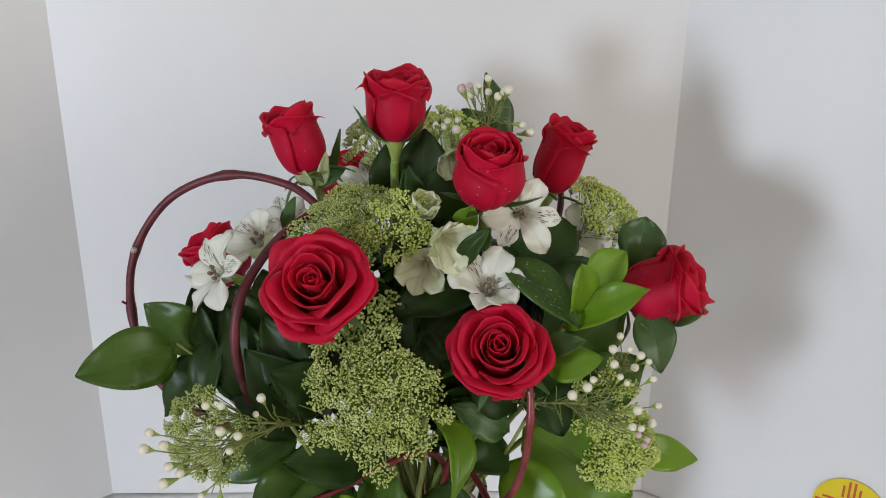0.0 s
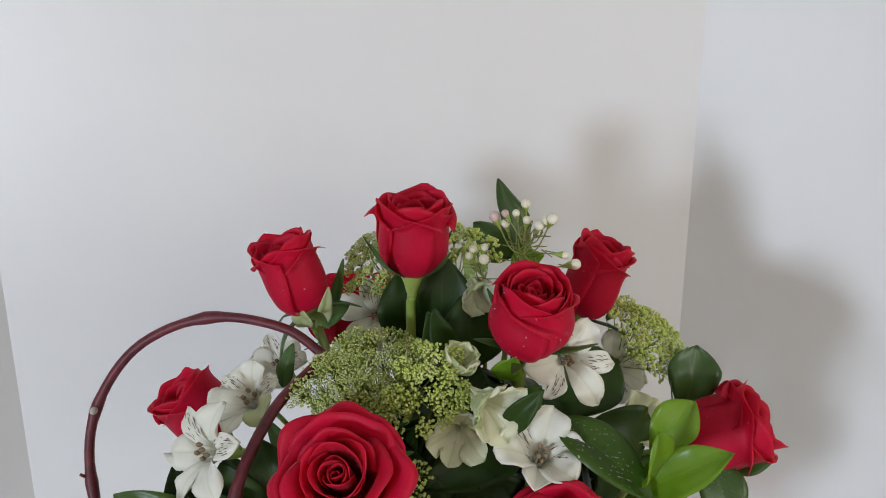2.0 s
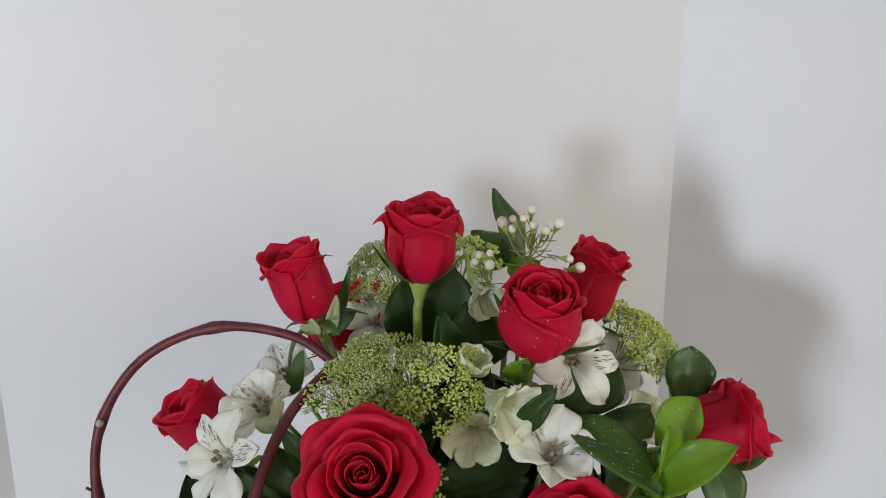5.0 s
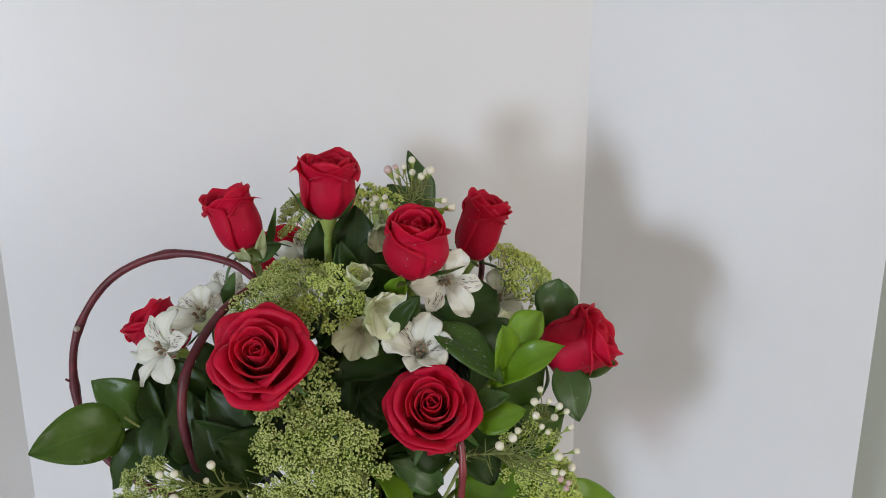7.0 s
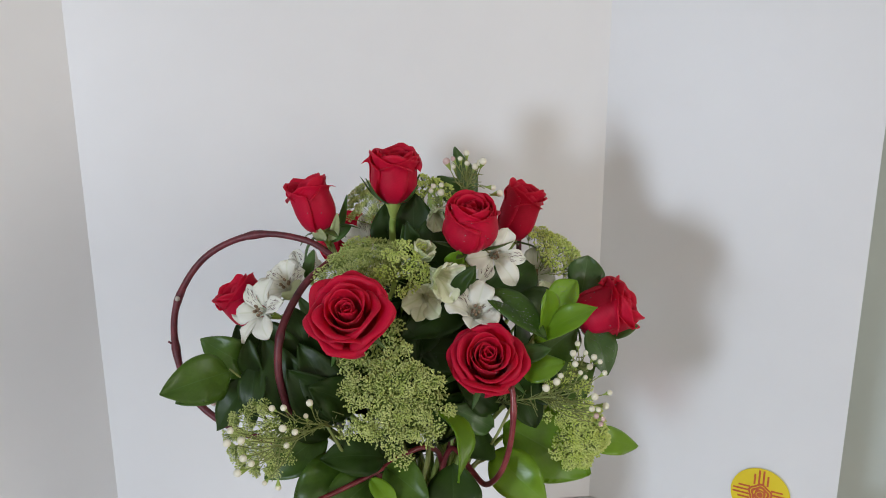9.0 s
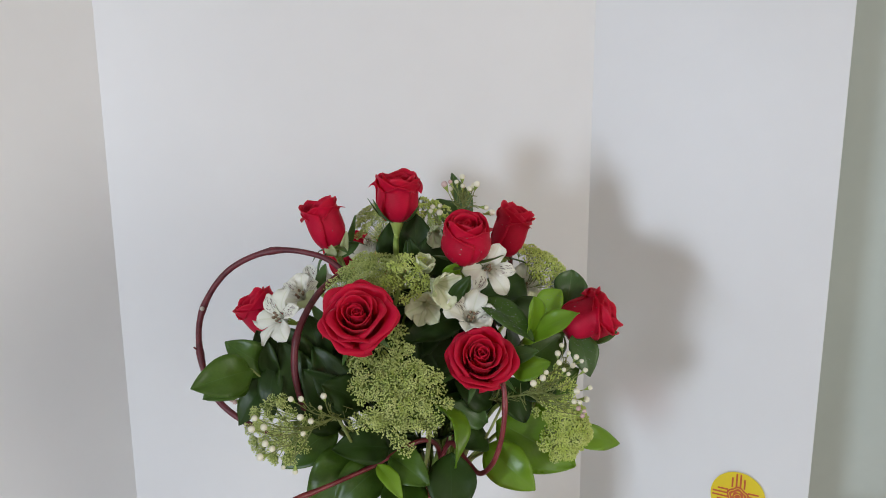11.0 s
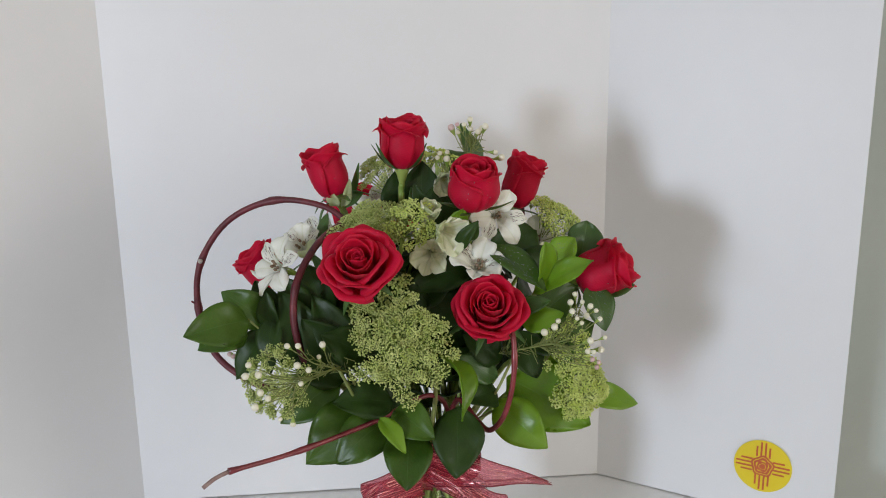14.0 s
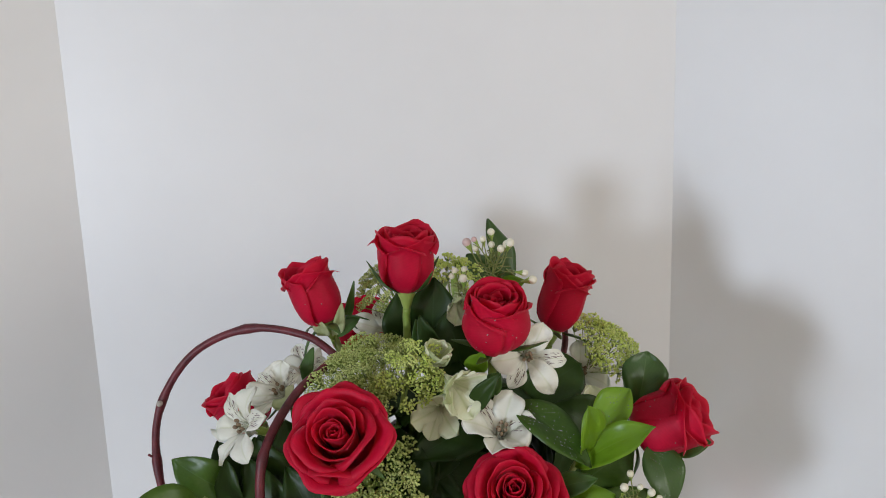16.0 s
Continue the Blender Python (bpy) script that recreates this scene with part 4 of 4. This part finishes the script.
leaf(g, (-0.0600, 0.4200, 0.2750), (-0.0400, 0.4000, 0.2530), 0.015, (0.3, -0.8, 0.5), 0.15, 0.25, leaf_bright)
leaf(g, (-0.0470, 0.4400, 0.2730), (-0.0160, 0.4040, 0.2620), 0.032, (0.1, -0.9, 0.4), 0.12, 0.22, leaf_mid)
leaf(g, (-0.0360, 0.4400, 0.2560), (-0.0400, 0.3840, 0.2290), 0.040, (0.0, -0.9, 0.4), 0.10, 0.15, leaf_mid, 0.5)
leaf(g, (0.0050, 0.4350, 0.2760), (0.0010, 0.3980, 0.2300), 0.043, (0.05, -1.0, 0.1), 0.06, 0.14, None, 0.45)
leaf(g, (-0.0470, 0.4600, 0.2710), (-0.1000, 0.4500, 0.2770), 0.034, (0, -0.7, 0.7))
leaf(g, (-0.0390, 0.4800, 0.2550), (-0.0710, 0.4700, 0.2840), 0.034, (0, -0.7, 0.7))
g = spray("bright curled leaf hanging from the middle", (VX, VY, 0.2), (-0.0100, 0.4600, 0.3060))
leaf(g, (-0.0080, 0.4500, 0.3160), (0.0060, 0.4060, 0.2760), 0.024, (0.7, -0.6, 0.35), 0.22, 0.55, leaf_bright)
g = spray("broad yellow-green leaves low at the bouquet's edge", (VX, VY, 0.2), (0.0410, 0.4900, 0.2680))
leaf(g, (0.0440, 0.4800, 0.2600), (0.0860, 0.4500, 0.2270), 0.040, (-0.2, -0.9, 0.4), 0.1, 0.12, leaf_bright)
leaf(g, (0.0570, 0.5000, 0.2750), (0.1320, 0.4850, 0.2310), 0.060, (0.1, -0.9, 0.4), 0.08, 0.12, leaf_bright)
leaf(g, (0.1290, 0.5150, 0.2500), (0.1930, 0.5350, 0.2280), 0.026, (0.1, -0.8, 0.6), 0.1, 0.12, leaf_bright)
leaf(g, (0.0450, 0.4850, 0.2800), (0.0070, 0.4800, 0.3040), 0.024, (0, -0.8, 0.5), 0.1, 0.2, leaf_grey)
leaf(g, (0.0510, 0.4900, 0.2940), (0.0150, 0.4900, 0.3220), 0.030, (0, -0.8, 0.5))
leaf(g, (0.0460, 0.4900, 0.2670), (0.0150, 0.4600, 0.2690), 0.030, (0, -0.8, 0.5))
g = spray("fresh bright green leaves beside an open rose", (VX, VY, 0.2), (0.0850, 0.5000, 0.3600))
leaf(g, (0.0830, 0.4800, 0.3680), (0.0820, 0.4600, 0.4110), 0.026, (0.60, -0.80, 0.1), 0.05, 0.34, leaf_bright, 0.55)
leaf(g, (0.0770, 0.4800, 0.3600), (0.1270, 0.4700, 0.3910), 0.025, (-0.1, -0.60, 0.80), 0.07, 0.34, leaf_bright, 0.46)
leaf(g, (0.0930, 0.5000, 0.3780), (0.1180, 0.5030, 0.4040), 0.025, (-0.35, -0.85, 0.4), 0.05, 0.34, leaf_bright, 0.56, 0.10, 30)
leaf(g, (0.1360, 0.5650, 0.3590), (0.1480, 0.5800, 0.4040), 0.036, (0.1, -0.95, 0.2), 0.06, 0.15, leaf_grey, 0.64, 0.16)
leaf(g, (0.0680, 0.4800, 0.3310), (0.1020, 0.4700, 0.3440), 0.024, (0, -0.8, 0.6), 0.12, 0.12, leaf_bright)
leaf(g, (0.0620, 0.4800, 0.3440), (0.0900, 0.4700, 0.3560), 0.016, (0, -0.8, 0.6), 0.12, 0.2, leaf_grey)
leaf(g, (0.0400, 0.5000, 0.3980), (0.0850, 0.4660, 0.3660), 0.027, (0.2, -0.7, 0.7), 0.10, 0.28, leaf_mid, 0.42, 0.12, 110)
leaf(g, (0.0980, 0.5800, 0.3960), (0.0430, 0.5500, 0.3740), 0.040, (0, -0.8, 0.5))
leaf(g, (0.1000, 0.5300, 0.3630), (0.0670, 0.5200, 0.3870), 0.036, (0, -0.8, 0.5))
leaf(g, (0.0830, 0.5250, 0.3210), (0.1290, 0.5350, 0.3510), 0.040, (0.1, -0.9, 0.4), 0.1, 0.15, leaf_mid)
leaf(g, (0.0920, 0.5150, 0.2910), (0.1430, 0.5200, 0.3180), 0.042, (0.1, -0.9, 0.4), 0.1, 0.15, leaf_mid)
leaf(g, (0.0790, 0.5150, 0.2690), (0.1290, 0.5100, 0.2910), 0.046, (0.1, -0.9, 0.4), 0.1, 0.15, leaf_bright)
leaf(g, (0.1400, 0.5300, 0.3520), (0.1510, 0.5100, 0.3130), 0.030, (0.2, -0.9, 0.2), 0.1, 0.2, leaf_grey, 0.42, 0.08, 60)
leaf(g, (0.1570, 0.5400, 0.3430), (0.1830, 0.5300, 0.3510), 0.018, (0.2, -0.8, 0.5), 0.1, 0.2, leaf_grey)
leaf(g, (0.0790, 0.5000, 0.3120), (0.1130, 0.4900, 0.3060), 0.034, (0.1, -0.8, 0.6))
leaf(g, (0.0630, 0.5000, 0.3180), (0.0810, 0.4800, 0.2810), 0.036, (0.1, -0.8, 0.6))
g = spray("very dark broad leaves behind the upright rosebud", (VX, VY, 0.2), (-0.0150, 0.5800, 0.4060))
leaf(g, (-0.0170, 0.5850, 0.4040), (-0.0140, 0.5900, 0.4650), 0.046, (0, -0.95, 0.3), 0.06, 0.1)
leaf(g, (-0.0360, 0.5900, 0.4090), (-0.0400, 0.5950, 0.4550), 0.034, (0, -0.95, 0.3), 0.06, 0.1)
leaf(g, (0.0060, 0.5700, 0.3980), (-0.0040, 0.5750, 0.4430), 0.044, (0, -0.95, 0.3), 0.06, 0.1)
leaf(g, (-0.0230, 0.5450, 0.4170), (-0.0270, 0.5400, 0.4470), 0.014, (0.3, -0.95, 0.3), 0.06, 0.3, leaf_grey)
leaf(g, (0.0220, 0.5000, 0.4060), (0.0300, 0.4950, 0.4210), 0.014, (-0.5, -0.8, 0.3), 0.06, 0.2, leaf_grey)
leaf(g, (0.0110, 0.5200, 0.4140), (0.0190, 0.5100, 0.4320), 0.016, (0.2, -0.95, 0.3), 0.06, 0.2, leaf_bright)
leaf(g, (0.0100, 0.4900, 0.3980), (0.0280, 0.4800, 0.4260), 0.013, (-0.3, -0.9, 0.3), 0.1, 0.3)
leaf(g, (-0.0110, 0.5400, 0.4120), (-0.0240, 0.5350, 0.4510), 0.016, (-0.2, -0.95, 0.3), 0.06, 0.3)
g = spray("pointed green leaves at the top behind the roses", (VX, VY, 0.2), (0.0420, 0.6600, 0.4200))
leaf(g, (0.0470, 0.6700, 0.4350), (0.0330, 0.6800, 0.4940), 0.026, (0.5, -0.8, 0.1), 0.08, 0.3, leaf_grey)
leaf(g, (0.0390, 0.6600, 0.4400), (0.0130, 0.6600, 0.4670), 0.026, (0, -0.8, 0.4), 0.08, 0.2, leaf_grey)
leaf(g, (0.0400, 0.6600, 0.4360), (0.0620, 0.6500, 0.4450), 0.016, (0, -0.8, 0.4), 0.08, 0.2, leaf_bright)
leaf(g, (0.0370, 0.6400, 0.4120), (0.0060, 0.6100, 0.4100), 0.040, (0, -0.8, 0.4))
leaf(g, (0.0350, 0.6200, 0.4040), (0.0290, 0.6300, 0.4310), 0.036, (0, -0.8, 0.4))
g = spray("narrow leaves beneath the leaning rosebud", (VX, VY, 0.2), (-0.0910, 0.5850, 0.4220))
leaf(g, (-0.0920, 0.5850, 0.4200), (-0.0840, 0.5780, 0.4500), 0.009, (0.4, -0.8, 0.1), 0.06, 0.3, tepal_green)
leaf(g, (-0.0960, 0.5800, 0.4240), (-0.1040, 0.5750, 0.4400), 0.012, (-0.4, -0.8, 0.1), 0.06, 0.3, tepal_green)
leaf(g, (-0.0880, 0.5900, 0.4220), (-0.0750, 0.5900, 0.4640), 0.007, (-0.4, -0.8, 0.1), -0.1, 0.3, leaf_grey)
leaf(g, (-0.0910, 0.5850, 0.4220), (-0.0720, 0.5900, 0.4350), 0.010, (-0.2, -0.8, 0.3), 0.15, 0.3, leaf_grey)
leaf(g, (-0.1120, 0.5600, 0.3940), (-0.1050, 0.5650, 0.4200), 0.010, (-0.2, -0.8, 0.3), 0.1, 0.3, leaf_grey)

# Added filler leaves close the gaps and stand for the bouquet's shaded interior.
inside = spray("dense filler leaves coloured for the shade in the heart of the bouquet", (VX, VY, 0.2), (0.0, 0.53, 0.30))
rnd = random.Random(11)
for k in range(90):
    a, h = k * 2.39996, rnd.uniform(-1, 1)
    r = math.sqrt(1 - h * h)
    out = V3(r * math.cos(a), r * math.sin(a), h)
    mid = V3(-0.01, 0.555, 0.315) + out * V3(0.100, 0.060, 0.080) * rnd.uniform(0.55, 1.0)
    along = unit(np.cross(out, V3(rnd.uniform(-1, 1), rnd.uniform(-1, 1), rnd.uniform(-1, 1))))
    leaf(inside, tuple(mid - along * 0.03), tuple(mid + along * 0.035), rnd.uniform(0.030, 0.042), tuple(out), 0.1, 0.15, leaf_dark_shade)

# ---- wax flower ----
wax_sprig("top sprig of white wax flower buds over the roses", (0.0280, 0.5600, 0.4640), (0, 0.2, -1), [(0.0110, 0.5450, 0.5000), (0.0160, 0.5400, 0.5030), (0.0170, 0.5450, 0.4960), (0.0220, 0.5400, 0.5030), (0.0280, 0.5450, 0.5070), (0.0280, 0.5400, 0.4990), (0.0340, 0.5350, 0.4970), (0.0380, 0.5350, 0.5000), (0.0400, 0.5300, 0.5020), (0.0510, 0.5450, 0.4770), (0.0560, 0.5400, 0.4730)], 41, 2)
wax_sprig("white wax flower buds between the top roses", (0.0120, 0.5750, 0.4420), (0, 0.2, -1), [(0.0020, 0.5700, 0.4740), (0.0090, 0.5700, 0.4750), (0.0080, 0.5650, 0.4690), (0.0000, 0.5700, 0.4700)], 45, 0, 14)
wax_sprig("white wax flower buds among lime lace flowers", (0.0610, 0.4700, 0.3120), (-0.3, 0.2, -1), [(0.1190, 0.4200, 0.3130), (0.1150, 0.4200, 0.3200), (0.1200, 0.4180, 0.3180), (0.0760, 0.4240, 0.3430), (0.0880, 0.4280, 0.3510), (0.0850, 0.4280, 0.3460), (0.1020, 0.4400, 0.3550), (0.1040, 0.4300, 0.3520), (0.1260, 0.4240, 0.3370), (0.1220, 0.4200, 0.3280), (0.1130, 0.4200, 0.3360), (0.1090, 0.4120, 0.3300), (0.1140, 0.4120, 0.3290), (0.1230, 0.4300, 0.3510), (0.1080, 0.4300, 0.3480)], 42, 3, 60, 0.0027)
wax_sprig("upper white wax flower buds under a leaning rose", (0.1050, 0.4900, 0.3200), (-0.3, 0.2, -1), [(0.1030, 0.4500, 0.3600), (0.1090, 0.4600, 0.3640), (0.1130, 0.4500, 0.3600), (0.1200, 0.4500, 0.3560), (0.1170, 0.4500, 0.3480), (0.1250, 0.4500, 0.3520)], 46, 0, 20, 0.0026)
wax_sprig("low sprig of white wax flower buds", (-0.0940, 0.4450, 0.3110), (0.3, 0.2, -1), [(-0.1570, 0.3880, 0.3370), (-0.1590, 0.3830, 0.3300), (-0.1500, 0.3880, 0.3290), (-0.1500, 0.3920, 0.3130), (-0.1550, 0.3950, 0.3000), (-0.1450, 0.3950, 0.3070), (-0.1380, 0.4050, 0.2850), (-0.1290, 0.4100, 0.2780)], 43, 0, 14, 0.0028)
wax_sprig("sprig of white wax flower buds before dark leaves", (-0.0850, 0.4550, 0.3020), (0.3, 0.2, -1), [(-0.1290, 0.4000, 0.3470), (-0.1210, 0.4020, 0.3460), (-0.1220, 0.4000, 0.3310), (-0.1140, 0.4050, 0.3250), (-0.1040, 0.4230, 0.3390), (-0.1070, 0.4200, 0.3300), (-0.1210, 0.4100, 0.3120)], 47, 0, 10, 0.0028)
wax_sprig("small pinkish wax flower buds behind a dark leaf", (-0.1710, 0.5300, 0.2990), (0.6, 0.1, -1), [(-0.1940, 0.5200, 0.3040), (-0.1960, 0.5200, 0.2990), (-0.1900, 0.5200, 0.3050), (-0.1930, 0.5200, 0.2970)], 44, 4, 8, 0.0022)

# ---- ribbon on the vase ----
bow = thing("ribbon_bow", (VX, VY - 0.04, 0.19), "sheer red organza ribbon bow with metallic threads round the vase's neck", "ribbon")


def ribbon(name, line, across, width, n=26, nu=9, ripple=0.004, seed=0, label="", end=1.0):
    c = spline(line, n)
    ac = spline(across, n)
    P = np.zeros((n, nu, 3))
    t = np.gradient(c, axis=0)
    for k in range(n):
        a = unit(ac[k])
        nn = unit(np.cross(a, t[k]))
        for j in range(nu):
            u = -0.5 + j / (nu - 1)
            P[k, j] = c[k] + a * width * (1 + (end - 1) * k / (n - 1)) * u + nn * ripple * math.sin(u * 9 + seed + k * 0.15)
    band = part(name, sheet(P, 0.0003), ribbon_red, bow, label)
    for j in (0, nu - 1):
        part("edge", tube([tuple(p) for p in P[::3, j]], 0.0005, 22, 5), ribbon_edge, band, "dark wired edge")
    return band


ring = [(VX + 0.0425 * math.cos(a), VY + 0.0425 * math.sin(a), 0.192) for a in np.linspace(-1.6, 4.6, 14)]
ribbon("neck_band", ring, [(0, 0.05, 1)] * 3, 0.016, 40, 7, 0.0015)
ribbon("loop", [(-0.022, 0.438, 0.216), (-0.043, 0.418, 0.217), (-0.064, 0.412, 0.211), (-0.08, 0.425, 0.194), (-0.072, 0.452, 0.178), (-0.047, 0.462, 0.182), (-0.024, 0.452, 0.203)], [(0.1, 0.1, 1), (0.25, 0, 0.95), (0.3, -0.1, 0.95), (0.3, 0, 0.95), (0.2, 0, 1), (0.1, 0, 1), (0.1, 0.1, 1)], 0.040, 34, 9, 0.0035, 1, "drooping bow loop")
ribbon("tail", [(-0.023, 0.442, 0.213), (-0.047, 0.432, 0.211), (-0.068, 0.428, 0.199), (-0.076, 0.428, 0.178), (-0.078, 0.43, 0.159)], [(0.4, 0.1, 1), (0.6, 0, 0.8), (0.9, 0, 0.3), (1, -0.1, 0), (1, -0.1, 0)], 0.010, 26, 9, 0.002, 2, "", 1.7)
ribbon("tail", [(-0.0180, 0.4400, 0.2250), (0.0040, 0.4250, 0.2260), (0.0290, 0.4130, 0.2250), (0.0560, 0.4180, 0.2180), (0.0850, 0.4300, 0.2040)], [(0.1, 0.1, 1), (0, 0.1, 1), (-0.1, 0.1, 1), (-0.2, 0.1, 1), (-0.3, 0, 1)], 0.044, 26, 9, 0.0030, 3, "", 0.08)
ribbon("tail", [(-0.019, 0.436, 0.218), (0.001, 0.424, 0.212), (0.019, 0.415, 0.202), (0.035, 0.414, 0.193), (0.047, 0.416, 0.186)], [(0.5, 0.1, 0.9), (0.4, 0, 0.9), (0.2, 0, 1), (0, 0, 1), (-0.12, 0.1, 1)], 0.020, 26, 9, 0.0040, 4, "", 1.7)
part("knot", blob((-0.0180, 0.4420, 0.2240), 0.008, (0.2, -1, 0), 0.7, 14, 8), ribbon_red, bow, "tight gathered knot")

# ---- sticker on the side panel ----
sticker = thing("sun_sticker", (0.4088, 0.6970, 0.0657), "round yellow sticker with a red sunburst and rose shape", "sticker")
pb, pe, pt = V3(*FR0), V3(*RE0), V3(*FR1)
SX = unit(pe - pb)
SN = unit(np.cross(SX, pt - pb))
SZ = np.cross(SN, SX)
SC = origin[sticker]
SC = SC + SN * (np.dot(pb - SC, SN) * 1.0)


def flat(shape, lift, thick=0.0003):
    """A flat printed shape on the panel, given as (x, z) metres about the sticker's middle."""
    n = len(shape)
    out = -SN if SN[1] > 0 else SN
    a = [SC + SX * x + SZ * z + out * lift for x, z in shape]
    b = [p - out * thick for p in a]
    return np.array(a + b), [tuple(range(n)), tuple(range(2 * n - 1, n - 1, -1))] + [(i, i + n, (i + 1) % n + n, (i + 1) % n) for i in range(n)], None


RS = 0.034
part("disc", flat([(RS * math.cos(a), RS * math.sin(a)) for a in np.linspace(0, 2 * math.pi, 64, endpoint=False)], 0.0006), sticker_yellow, sticker, "yellow vinyl disc", False)
for q in range(4):
    c, s = math.cos(q * math.pi / 2), math.sin(q * math.pi / 2)
    for off, far in ((-0.0075, 0.0255), (-0.0025, 0.0315), (0.0025, 0.0315), (0.0075, 0.0255)):
        bar = [(0.012, off - 0.0011), (far, off - 0.0011), (far, off + 0.0011), (0.012, off + 0.0011)]
        part("ray", flat([(c * x - s * z, s * x + c * z) for x, z in bar], 0.0009), sticker_red, sticker, "red ray bar", False)
for r, lift, k, mat in ((0.0135, 0.0010, 5, sticker_red), (0.0112, 0.0012, 5, sticker_yellow), (0.0104, 0.0014, 5, sticker_red), (0.0075, 0.0016, 5, sticker_yellow), (0.0068, 0.0018, 4, sticker_red), (0.0042, 0.0020, 3, sticker_yellow), (0.0036, 0.0022, 3, sticker_red)):
    part("rose_print", flat([(r * (1 + 0.08 * math.cos(k * a + k)) * math.cos(a), r * (1 + 0.08 * math.cos(k * a + k)) * math.sin(a)) for a in np.linspace(0, 2 * math.pi, 40, endpoint=False)], lift), mat, sticker, "", False)
